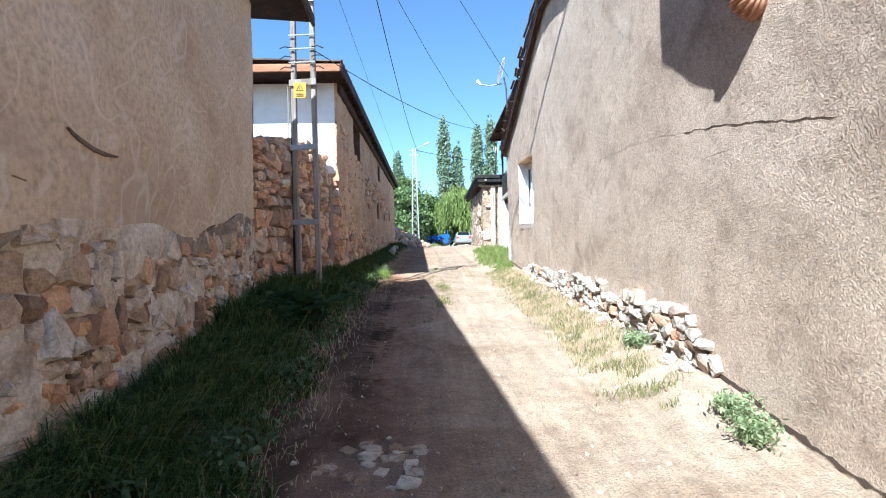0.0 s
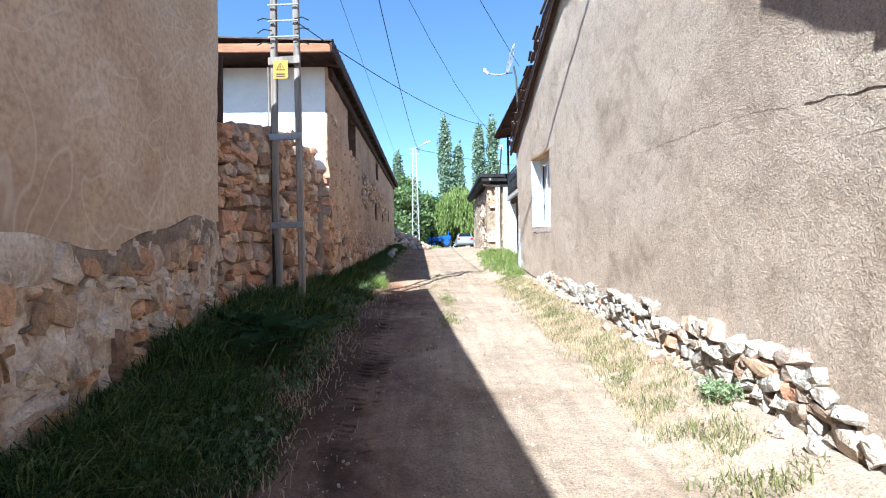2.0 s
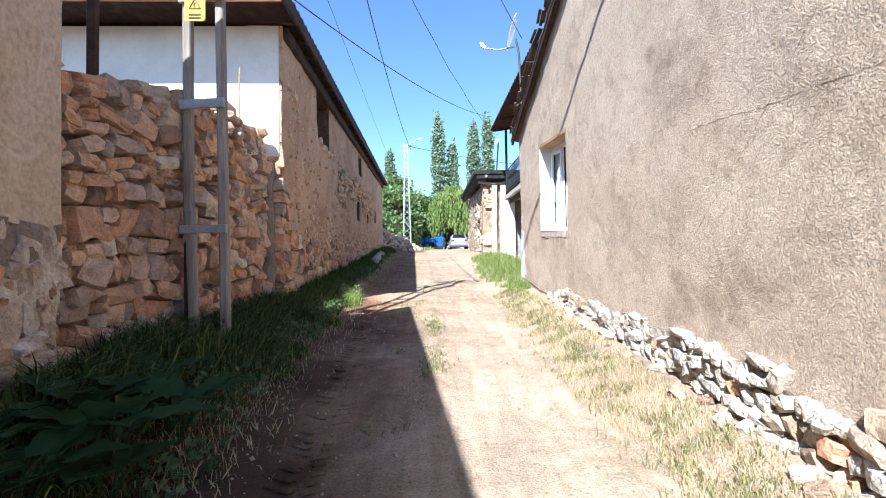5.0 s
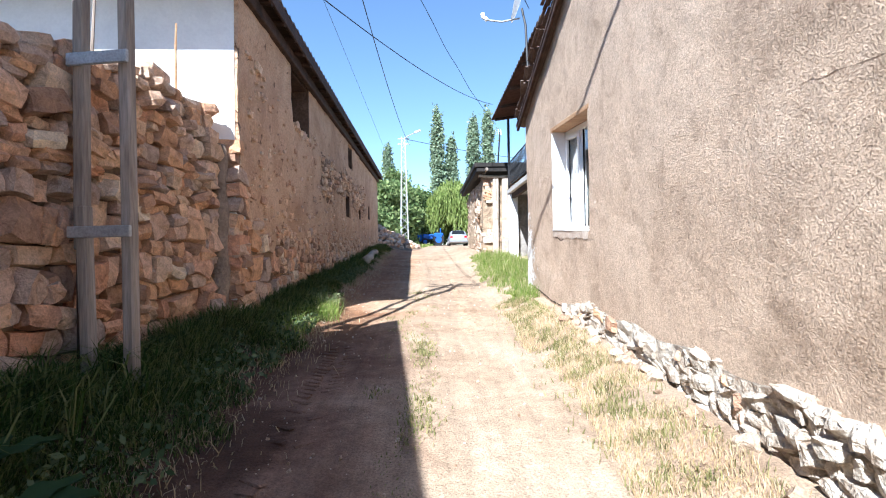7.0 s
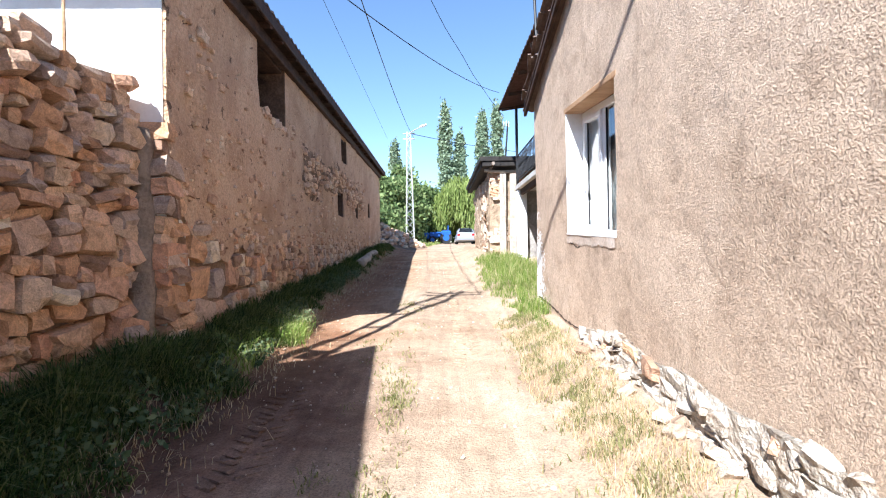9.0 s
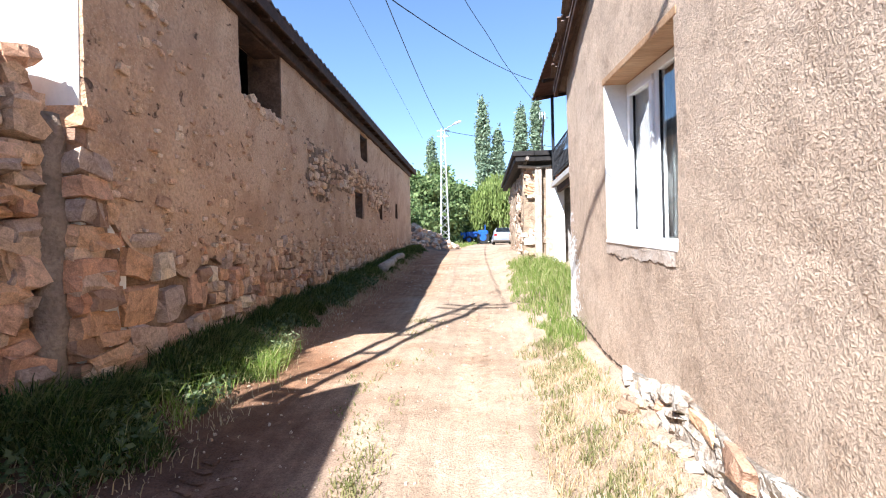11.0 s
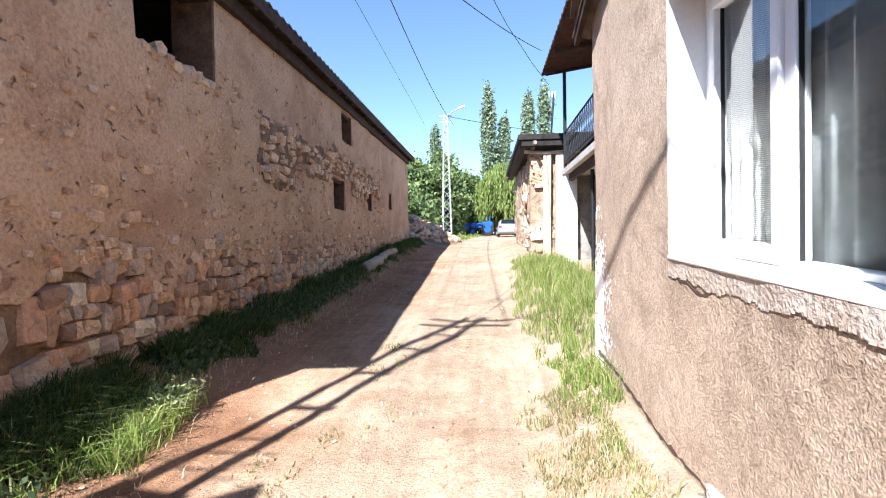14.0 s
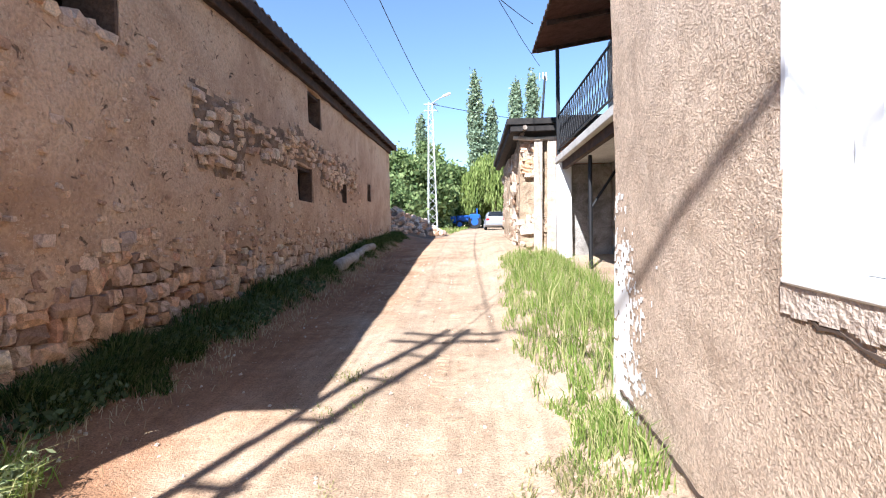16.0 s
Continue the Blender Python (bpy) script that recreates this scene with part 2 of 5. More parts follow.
def rock_mesh(name, seed, boxy, mat, rugged=0.16, smooth=False):
    bm = bmesh.new()
    bmesh.ops.create_cube(bm, size=1)
    bmesh.ops.subdivide_edges(bm, edges=bm.edges[:], cuts=1, use_grid_fill=True)
    r = random.Random(seed)
    boxy += r.uniform(-0.14, 0.1)
    o = Vector((r.uniform(0, 50), r.uniform(0, 50), r.uniform(0, 50)))
    for v in bm.verts:
        ball = v.co.normalized() * 0.56
        v.co = v.co.lerp(ball, 1 - boxy)
        v.co += noise.noise_vector(v.co * 1.7 + o) * rugged + Vector([r.uniform(-0.05, 0.05) for _ in range(3)])
    me = bpy.data.meshes.new(name)
    bm.to_mesh(me)
    bm.free()
    me.materials.append(mat)
    if smooth:
        me.polygons.foreach_set("use_smooth", [True] * len(me.polygons))
    return me


ROCKS = [rock_mesh("stone", 10 + k, 0.74, M_STONE) for k in range(14)]
PALE_ROCKS = [rock_mesh("pale_stone", 40 + k, 0.62, M_PALE) for k in range(10)]


def stone(mesh, m, parent, name="stone"):
    ob = new(name, mesh)
    ob.parent = parent
    ob.matrix_parent_inverse = Matrix.Translation(-parent.location)
    ob.matrix_basis = m
    return ob


def joined_stones(name, items, mat, parent=None, label=""):
    """Many stones in one mesh: items are (mesh, matrix)."""
    verts, faces = [], []
    for me, m in items:
        base = len(verts)
        verts += [tuple(m @ v.co) for v in me.vertices]
        faces += [[base + k for k in p.vertices] for p in me.polygons]
    return part_py(name, verts, faces, mat, parent, label)


def courses(u0, u1, low, high, w, h, r):
    """Uneven rubble courses between low(u) and high(u): yields u, z, width, height."""
    z = min(low(u0), low(u1)) - 0.1
    zmax = max(high(u0), high(u1), high((u0 + u1) / 2))
    while z < zmax:
        hh = h * r.choice((0.6, 0.8, 1.0, 1.25, 1.6)) * r.uniform(0.9, 1.1)
        u = u0 - r.uniform(0, w)
        while u < u1:
            ww = w * r.choice((0.45, 0.6, 0.8, 1.0, 1.2, 1.5)) * r.uniform(0.85, 1.15)
            c = u + ww / 2
            wave = 0.07 * math.sin(c * 1.7 + z * 2.0) + 0.03 * math.sin(c * 5.3 + z)
            if u0 - 0.05 < c < u1 + 0.05 and low(c) < z + hh / 2 + wave < high(c):
                if r.random() < 0.35 and hh > 1.1 * h:
                    yield c, z + hh * 0.27 + wave, ww, hh * 0.54
                    yield c + ww * 0.04, z + hh * 0.77 + wave, ww * 0.9, hh * 0.46
                else:
                    yield c, z + hh / 2 + wave, ww, hh * r.uniform(0.9, 1.08)
            u += ww
        z += hh * 0.95


def set_stone(x, y, z, nx, ny, w, d, h, r, tilt=6):
    yaw = math.degrees(math.atan2(ny, nx)) + 90
    return pose(x, y, z, r.uniform(-tilt, tilt), r.uniform(-tilt * 1.4, tilt * 1.4), yaw + r.uniform(-tilt, tilt)) @ Matrix.Diagonal((w * 0.95, d, h * 0.94, 1))


# ---- plan ----
PROFILE_Y = (-60, -5, 0, 3.5, 10.4, 12.7, 17.2, 22, 27, 42, 60, 90, 2000)
PROFILE_Z = (-3.5, -0.35, -0.02, 0.19, 0.78, 0.93, 1.19, 1.5, 1.88, 2.6, 3.1, 3.9, 5.6)


def smooth_step(a, b, x):
    t = min(1.0, max(0.0, (x - a) / (b - a)))
    return t * t * (3 - 2 * t)


def house_x(y):
    return -2.2 - 0.02 * (y - 11.3)


def barn_x(y):
    return -2.2 - 0.12 * (y - 3.4)


def yard_x(y):
    return -2.75 + 0.1 * (y - 7.2)


def left_edge(y):
    """The foot of whatever stands on the west side."""
    if y < 7.2:
        return barn_x(y)
    if y < 11.3:
        return yard_x(y)
    return house_x(y)


def ground_z(x, y, rough=True):
    z = float(np.interp(y, PROFILE_Y, PROFILE_Z))
    near = 1 - smooth_step(34, 44, y)
    z += near * 0.24 * smooth_step(-1.15, -2.3, x)
    z += near * 0.20 * smooth_step(1.45, 2.2, x) * smooth_step(2.6, 3.9, y)
    if rough and -8 < x < 8 and -4 < y < 60:
        p = Vector((x, y, 0))
        z += noise.noise(p * 0.9) * 0.03 + noise.noise(p * 3.1) * 0.012
        for rut in (-0.75, 0.85):
            z -= 0.025 * math.exp(-((x - rut - 0.12 * math.sin(y * 0.3)) / 0.22) ** 2) * near
        z += 0.02 * math.exp(-((x - 0.08) / 0.3) ** 2) * near
    return z


# ---- ground ----
def ground_material():
    m, tree, b = material("dry dirt track", 0.95)
    v = coords(tree)
    broad = noise_tex(tree, v, 0.7, 5, 0.65, 0.6)
    mid = noise_tex(tree, v, 7.0, 4, 0.65)
    grit = noise_tex(tree, v, 60.0, 3, 0.7)
    streak = noise_tex(tree, coords(tree, (6.0, 0.5, 1.0)), 1.6, 4, 0.6, 0.3)
    col = ramp(tree, broad, [(0.3, (0.255, 0.172, 0.114)), (0.5, (0.365, 0.27, 0.19)), (0.72, (0.425, 0.325, 0.24))])
    col = mix(tree, 1.0, col, ramp(tree, streak, [(0.35, 0.84), (0.6, 1.05)]), "MULTIPLY")
    # brown loam on the west half, darkened further for the shade it lies in
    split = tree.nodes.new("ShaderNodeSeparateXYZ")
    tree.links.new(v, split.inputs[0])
    loam_shade = add(tree, split.outputs[0], broad, 2.2)
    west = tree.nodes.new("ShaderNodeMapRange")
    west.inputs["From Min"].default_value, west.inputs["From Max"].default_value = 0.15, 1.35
    tree.links.new(loam_shade, west.inputs["Value"])
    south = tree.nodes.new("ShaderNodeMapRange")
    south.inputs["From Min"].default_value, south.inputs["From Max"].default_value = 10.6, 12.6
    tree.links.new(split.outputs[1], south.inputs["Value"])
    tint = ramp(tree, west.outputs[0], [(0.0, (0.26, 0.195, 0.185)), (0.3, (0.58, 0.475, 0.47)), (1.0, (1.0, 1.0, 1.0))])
    # past y 12 the dark tint fades out where sun reaches the lane
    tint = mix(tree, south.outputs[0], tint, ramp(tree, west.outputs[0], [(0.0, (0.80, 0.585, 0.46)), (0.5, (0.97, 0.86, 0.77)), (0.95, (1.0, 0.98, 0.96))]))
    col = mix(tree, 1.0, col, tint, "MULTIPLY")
    col = mix(tree, 1.0, col, ramp(tree, mid, [(0.3, 0.8), (0.62, 1.08)]), "MULTIPLY")
    col = mix(tree, 1.0, col, ramp(tree, grit, [(0.28, 0.55), (0.5, 1.0), (0.72, 1.3)]), "MULTIPLY")
    tree.links.new(col, b.inputs["Base Color"])
    bump(tree, b, add(tree, grit, mid, 1.6), 0.8, 0.02)
    return m


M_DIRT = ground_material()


def grow(a, b, first, rate):
    out, step = [a], first
    while abs(out[-1] - a) < abs(b - a):
        out.append(out[-1] + math.copysign(step, b - a))
        step *= rate
    return out


xs = sorted(set(grow(-3.2, -1800, 0.3, 1.4)[1:] + steps(-3.2, 4.2, 0.075) + grow(4.2, 1800, 0.3, 1.4)[1:]))
ys = sorted(set(grow(-3.0, -1500, 0.5, 1.5)[1:] + steps(-3.0, 20.0, 0.075) + steps(20.0, 48.0, 0.2)[1:] + grow(48.0, 2500, 0.5, 1.3)[1:]))
gverts = [(x, y, ground_z(x, y)) for y in ys for x in xs]
nx_ = len(xs)
gfaces = [(j * nx_ + i, j * nx_ + i + 1, (j + 1) * nx_ + i + 1, (j + 1) * nx_ + i) for j in range(len(ys) - 1) for i in range(nx_ - 1)]
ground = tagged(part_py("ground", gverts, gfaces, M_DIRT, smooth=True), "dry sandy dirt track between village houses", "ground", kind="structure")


# ---- house with the white gable ----
EAVE = lambda y: 5.68 + 0.042 * (y - 10.9)
house = thing("house", (-5.5, 22, 1.4), "long two-storey mud-plastered house with whitewashed gable", "house")


def house_line(y):
    return house_x(y), y, 1.0, 0.02


HOLES = [(13.97, 15.5, 4.46, 5.64), (21.5, 22.5, 5.06, 5.85), (20.62, 21.68, 3.25, 4.02), (24.4, 25.0, 3.45, 4.25), (28.2, 28.8, 3.75, 4.4)]
BASE = lambda y: float(np.interp(y, (11.3, 12.0, 13.5, 16, 20, 26, 33), (2.8, 2.5, 2.3, 2.4, 2.55, 2.6, 2.8))) + 0.12 * math.sin(y * 2.9) + 0.07 * math.sin(y * 7.3)
us = steps(11.3, 33.6, 0.14, [h for q in HOLES for h in q[:2]])
zs = steps(1.6, 6.95, 0.14, [h for q in HOLES for h in q[2:]])
under(wall_mesh("street_wall", house_line, us, zs, lambda y: EAVE(y) - 0.06, 0.55, HOLES, M_MUD, None, "brown mud plaster wall with straw and exposed stones", 0.05, 1.4, bottom=lambda y: BASE(y) - 0.25), house)
under(wall_mesh("base_wall", lambda y: (house_x(y) - 0.06, y, 1.0, 0.02), steps(11.32, 33.6, 0.12), steps(0.2, 3.0, 0.12), lambda y: BASE(y) - 0.2, 0.48, [], M_MORTAR, None, "earth-bedded rubble base", 0.05, 2.4), house)


def gable_line(u):
    return house_x(11.3) - 0.05 - u, 11.285, 0.0, -1.0


under(wall_mesh("gable_wall", gable_line, steps(0.0, 7.2, 0.24), steps(0.2, 7.6, 0.24), lambda u: 5.62, 0.5, [], M_WHITE, None, "whitewashed gable wall", 0.006), house)
bm = bmesh.new()
for a, b in (((-9.4, 11.4), (-9.4, 33.6)), ((-9.4, 33.6), (-2.75, 33.6))):
    beam(bm, (*a, 2.9), (*b, 2.9), 0.4, 5.5)
under(part("back_wall", bm, M_MUD), house)


def roof_sheet(name, a, b, c, d, mat, parent, label="", waves=40, thick=0.03, amp=0.022):
    """A corrugated sheet with the eave from a to b and the far edge from d to c."""
    a, b, c, d = (Vector(p) for p in (a, b, c, d))
    n = waves * 4
    verts, faces = [], []
    up = (b - a).cross(d - a).normalized()
    if up.z < 0:
        up = -up
    for i in range(n + 1):
        t = i / n
        w = up * (amp * math.sin(2 * math.pi * waves * t))
        for s in (0, 1):
            p = a.lerp(b, t).lerp(d.lerp(c, t), s) + w
            verts += [tuple(p), tuple(p - up * thick)]
    for i in range(n):
        k, q = i * 4, i * 4 + 4
        faces += [(k, q, q + 2, k + 2), (k + 1, k + 3, q + 3, q + 1), (k, k + 1, q + 1, q), (k + 2, q + 2, q + 3, k + 3)]
    faces += [(0, 2, 3, 1), (4 * n, 4 * n + 1, 4 * n + 3, 4 * n + 2)]
    return under(part_py(name, verts, faces, mat, None, label), parent)


def eave_x(y):
    return -1.9 - 0.02 * (y - 10.9)


roof_sheet("roof", (eave_x(10.4), 10.4, EAVE(10.4) + 0.14), (eave_x(34.3), 34.3, EAVE(34.3) + 0.14), (-5.8, 34.3, EAVE(34.3) + 0.3), (-5.8, 10.4, 5.93), M_TIN, house, "dark rusty corrugated roof", 90)
roof_sheet("roof", (-9.7, 10.4, 5.8), (-9.7, 34.3, 7.0), (-5.8, 34.3, EAVE(34.3) + 0.3), (-5.8, 10.4, 5.93), M_TIN, house, "dark rusty corrugated roof", 90)
bm = bmesh.new()
beam(bm, (eave_x(10.4) - 0.03, 10.42, EAVE(10.4) + 0.01), (eave_x(34.3) - 0.03, 34.28, EAVE(34.3) + 0.01), 0.05, 0.19, 0.008)
under(part("fascia_board", bm, M_WOOD_DARK, None, "dark weathered fascia board"), house)
bm = bmesh.new()
beam(bm, (eave_x(10.4) - 0.06, 10.46, EAVE(10.4) + 0.0), (-9.5, 10.46, 5.68), 0.04, 0.17, 0.008)
under(part("barge_board", bm, M_WOOD_RED, None, "orange-brown pine barge board"), house)
bm = bmesh.new()
v = [bm.verts.new(p) for p in ((eave_x(10.4) - 0.08, 10.5, EAVE(10.4) - 0.05), (eave_x(34.3) - 0.08, 34.2, EAVE(34.3) - 0.05), (-9.5, 34.2, EAVE(34.3) + 0.03), (-9.5, 10.5, EAVE(10.4) + 0.03))]
bm.faces.new(v)
bmesh.ops.solidify(bm, geom=bm.faces[:], thickness=0.025)
under(part("soffit", bm, M_WOOD_DARK), house)
y = 11.2
while y < 34:
    bm = bmesh.new()
    tube(bm, [(house_x(y) - 0.2, y, EAVE(y) + 0.0), (eave_x(y) - 0.02, y + rng.uniform(-0.04, 0.04), EAVE(y) - 0.07)], rng.uniform(0.05, 0.07), 7)
    under(part("rafter_end", bm, M_WOOD_DARK), house)
    y += rng.uniform(0.6, 0.85)
# dark beam added along the wall top to thicken the eave shade
bm = bmesh.new()
beam(bm, (house_x(11.35) + 0.03, 11.35, EAVE(11.35) - 0.17), (house_x(33.6) + 0.03, 33.6, EAVE(33.6) - 0.17), 0.14, 0.2, 0.015)
under(part("wall_plate", bm, M_WOOD_DARK, None, "dark band added for the shade under the eaves"), house)
# jambs, and near-black inner walls whose colour stands for unlit rooms
M_JAMB = surface("dark brick jamb", (0.06, 0.035, 0.025), (0.12, 0.07, 0.045), (0.2, 0.12, 0.08), 4, 30, 0.95, 0.8, 0.02)
for a, b, c, d in HOLES:
    for y in (a, b):
        bm = bmesh.new()
        s = 1 if y == a else -1
        block(bm, (0.56, 0.05, d - c + 0.02), pose(house_x(y) - 0.285, y + s * 0.02, (c + d) / 2), 0.01)
        for v in bm.verts:
            v.co += noise.noise_vector(v.co * 5) * 0.02
        under(part("window_jamb", bm, M_JAMB, None, "dark earthen jamb"), house)
bm = bmesh.new()
block(bm, (0.1, 21.5, 4.2), pose(-4.2, 22.4, 3.4))
block(bm, (1.5, 21.5, 0.1), pose(-3.45, 22.4, 4.32))
under(part("inner_wall", bm, M_DARKROOM), house)
for a, b, c, d in HOLES:
    bm = bmesh.new()
    ym = (a + b) / 2
    beam(bm, (house_x(ym) - 0.26, a - 0.02, d - 0.05), (house_x(ym) - 0.26, b + 0.02, d - 0.05), 0.4, 0.08, 0.01)
    under(part("lintel", bm, M_WOOD_DARK), house)
    if c > 4.3 or a > 24:
        continue
    for yy in (a + 0.03, b - 0.03):
        bm = bmesh.new()
        beam(bm, (house_x(ym) - 0.32, yy, c), (house_x(ym) - 0.32, yy, d - 0.1), 0.06, 0.06)
        under(part("window_post", bm, M_WOOD_DARK), house)

# ---- barn in the foreground ----
barn = thing("barn", (-5, 2, 0), "earth-plastered barn on a rubble stone base", "barn")
BARN_N = Vector((1, 0.12, 0)).normalized()


def barn_line(y):
    return barn_x(y), y, BARN_N.x, BARN_N.y


def barn_split(y):
    return 1.64 + 0.05 * max(0.0, y - 3.0) + 0.05 * math.sin(y * 2.3) + 0.03 * math.sin(y * 5.1) + (0.12 * (y - 5.0) if y > 5 else 0)


def barn_low(y):
    p = barn_line(y)
    return p[0] - 0.014 * p[2], p[1] - 0.014 * p[3], p[2], p[3]


under(wall_mesh("upper_wall", barn_line, steps(-3.0, 7.2, 0.13), steps(1.2, 5.42, 0.13), lambda y: 5.42, 0.55, [], M_SMOOTH, None, "smooth beige earth plaster", 0.03, 0.9, bottom=barn_split), barn)
under(wall_mesh("stone_base", barn_low, steps(-3.0, 7.2, 0.1), steps(-0.5, 2.2, 0.1), lambda y: barn_split(y) + 0.02, 0.5, [], M_LIME, None, "rubble stone base with lime-smeared mortar", 0.06, 2.5), barn)
# unseen west side, kept shallow and low so sun gets past it
bm = bmesh.new()
beam(bm, (-2.9, 7.16, 2.1), (-4.3, 6.5, 2.1), 0.04, 5.6)
beam(bm, (-4.3, -3, 2.05), (-4.3, 6.5, 2.05), 0.4, 5.6)
beam(bm, (-1.8, -2.97, 2.1), (-4.3, -2.97, 2.1), 0.04, 5.6)
under(part("end_wall", bm, M_SMOOTH), barn)
BE0, BE1 = Vector((-1.24, -3.4, 5.45)), Vector((-1.93, 8.05, 5.45))
roof_sheet("roof", BE0 + Vector((0, 0, 0.12)), BE1 + Vector((0, 0, 0.12)), (-4.7, 6.6, 5.05), (-4.7, -3.4, 5.05), M_TIN, barn, "dark corrugated roof", 60)
bm = bmesh.new()
beam(bm, BE0, BE1, 0.05, 0.16, 0.008)
under(part("fascia_board", bm, M_WOOD_DARK), barn)
bm = bmesh.new()
v = [bm.verts.new(p) for p in (BE0, BE1, (-4.65, 6.62, 4.96), (-4.65, -3.4, 4.96))]
bm.faces.new(v)
bmesh.ops.solidify(bm, geom=bm.faces[:], thickness=0.03)
under(part("soffit", bm, M_WOOD_DARK, None, "dark wooden boards under the eaves"), barn)

# ---- house with the rough-cast wall ----
roughcast = thing("roughcast_house", (6, 6, 0.3), "house with pinkish grey rough-cast gable wall", "house")
RX = 2.28


def gable_top(y):
    return float(np.interp(y, (-4, 0, 8.0, 9.3, 11.4, 14.5), (3.4, 4.3, 6.25, 6.3, 5.88, 4.6)))


def right_line(y):
    return RX + 0.02 * smooth_step(13.5, 14.5, y), y, -1.0, 0.0


def roughcast_material():
    m, tree, b = material("rough-cast render", 0.95)
    v = coords(tree)
    broad = noise_tex(tree, v, 0.8, 5, 0.65, 0.5)
    lumps = noise_tex(tree, v, 44.0, 3, 0.65, 1.2)
    grain = noise_tex(tree, v, 75.0, 2, 0.6)
    col = ramp(tree, broad, [(0.28, (0.44, 0.325, 0.24)), (0.5, (0.58, 0.44, 0.33)), (0.75, (0.64, 0.50, 0.388))])
    col = mix(tree, 1.0, col, ramp(tree, lumps, [(0.33, 0.78), (0.5, 1.0), (0.7, 1.16)]), "MULTIPLY")
    col = mix(tree, 1.0, col, ramp(tree, grain, [(0.3, 0.8), (0.65, 1.1)]), "MULTIPLY")
    flecks = noise_tex(tree, v, 21.0, 4, 0.75, 1.6)
    col = mix(tree, 1.0, col, ramp(tree, flecks, [(0.36, 0.78), (0.5, 1.0), (0.64, 1.1)]), "MULTIPLY")
    blotch = noise_tex(tree, v, 2.3, 6, 0.75, 0.7)
    col = mix(tree, 1.0, col, ramp(tree, blotch, [(0.34, (0.76, 0.74, 0.72)), (0.52, (1.0, 1.0, 1.0))]), "MULTIPLY")
    tree.links.new(col, b.inputs["Base Color"])
    bump(tree, b, add(tree, add(tree, lumps, grain, 0.35), flecks, 0.7), 0.85, 0.026)
    return m


M_ROUGH = roughcast_material()
WIN = (10.77, 12.5, 2.3, 3.88)


def sag_window(ob):
    """The old opening slopes: its near end hangs lower than the far one."""
    a, b, c, d = WIN
    for v in ob.data.vertices:
        t = min(1.0, max(0.0, (b - v.co.y) / (b - a)))
        f = min(1.0, max(0.0, (v.co.z - c) / (d - c)))
        fade = max(0.0, 1 - max(a - v.co.y, v.co.y - b, c - v.co.z, v.co.z - d, 0.0) / 0.6)
        v.co.z -= t * (0.1 + 0.07 * f) * fade


sag_window(under(wall_mesh("gable_wall", right_line, steps(-4.0, 14.5, 0.11, WIN[:2]), steps(-0.6, 6.3, 0.11, WIN[2:]), gable_top, 0.42, [WIN], M_ROUGH, None, "pinkish grey rough-cast render", 0.02, 1.2), roughcast))
bm = bmesh.new()
block(bm, (7.0, 0.3, 5.6), pose(RX + 3.6, 14.34, 1.7))
block(bm, (7.0, 0.3, 5.0), pose(RX + 3.6, -3.8, 1.0))
block(bm, (0.3, 18.0, 6.0), pose(RX + 7.0, 5.3, 1.6))
under(part("back_wall", bm, M_ROUGH), roughcast)
for (ya, za), (yb, zb) in (((14.75, 4.58), (9.2, 6.4)), ((-4.4, 3.45), (9.2, 6.4))):
    roof_sheet("roof", (RX - 0.14, ya, za), (RX + 7.4, ya, za), (RX + 7.4, yb, zb), (RX - 0.14, yb, zb), M_TIN, roughcast, "dark rusty roof sheets", 34)
    bm = bmesh.new()
    beam(bm, (RX - 0.1, ya, za - 0.07), (RX - 0.1, yb, zb - 0.07), 0.05, 0.11, 0.008)
    under(part("barge_board", bm, M_WOOD_DARK), roughcast)


# ---- window in the rough-cast wall ----
def boxed(name, lo, hi, mat, parent, label="", bevel=0.006):
    bm = bmesh.new()
    c = [(a + b) / 2 for a, b in zip(lo, hi)]
    block(bm, [b - a for a, b in zip(lo, hi)], pose(*c), bevel)
    return under(part(name, bm, mat, None, label), parent)


window = thing("window_1", (RX + 0.3, 11.6, 2.27), "white plastic two-pane window with lace curtain in deep white reveal", "window", kind="structure")
y0, y1, z0, z1 = WIN
FX = RX + 0.22
boxed("reveal", (RX + 0.004, y1 - 0.014, z0), (RX + 0.42, y1 + 0.02, z1), M_WHITE, window, "whitewashed reveal")
boxed("reveal", (RX + 0.012, y0 - 0.02, z0), (RX + 0.42, y0 + 0.012, z1), M_WHITE, window, "whitewashed reveal")
boxed("window_sill", (RX - 0.012, y0 + 0.005, z0 - 0.022), (RX + 0.42, y1 - 0.002, z0 + 0.012), M_WHITE, window, "chipped white plaster sill", 0.012)
boxed("lintel", (RX - 0.006, y0 - 0.05, z1 - 0.02), (RX + 0.42, y1 + 0.04, z1 + 0.05), M_WOOD_WARM, window, "bare wooden lintel board", 0.01)
zt = z1 - 0.02
for lo, hi in (((y0 + 0.012, z0 + 0.012), (y1 - 0.014, z0 + 0.05)), ((y0 + 0.012, zt - 0.09), (y1 - 0.014, zt)), ((y0 + 0.012, z0 + 0.05), (y0 + 0.07, zt - 0.09)), ((12.405, z0 + 0.05), (y1 - 0.014, zt - 0.09)), ((11.66, z0 + 0.05), (11.74, zt - 0.09))):
    boxed("window_frame", (FX, lo[0], lo[1]), (FX + 0.07, hi[0], hi[1]), M_PVC, window)
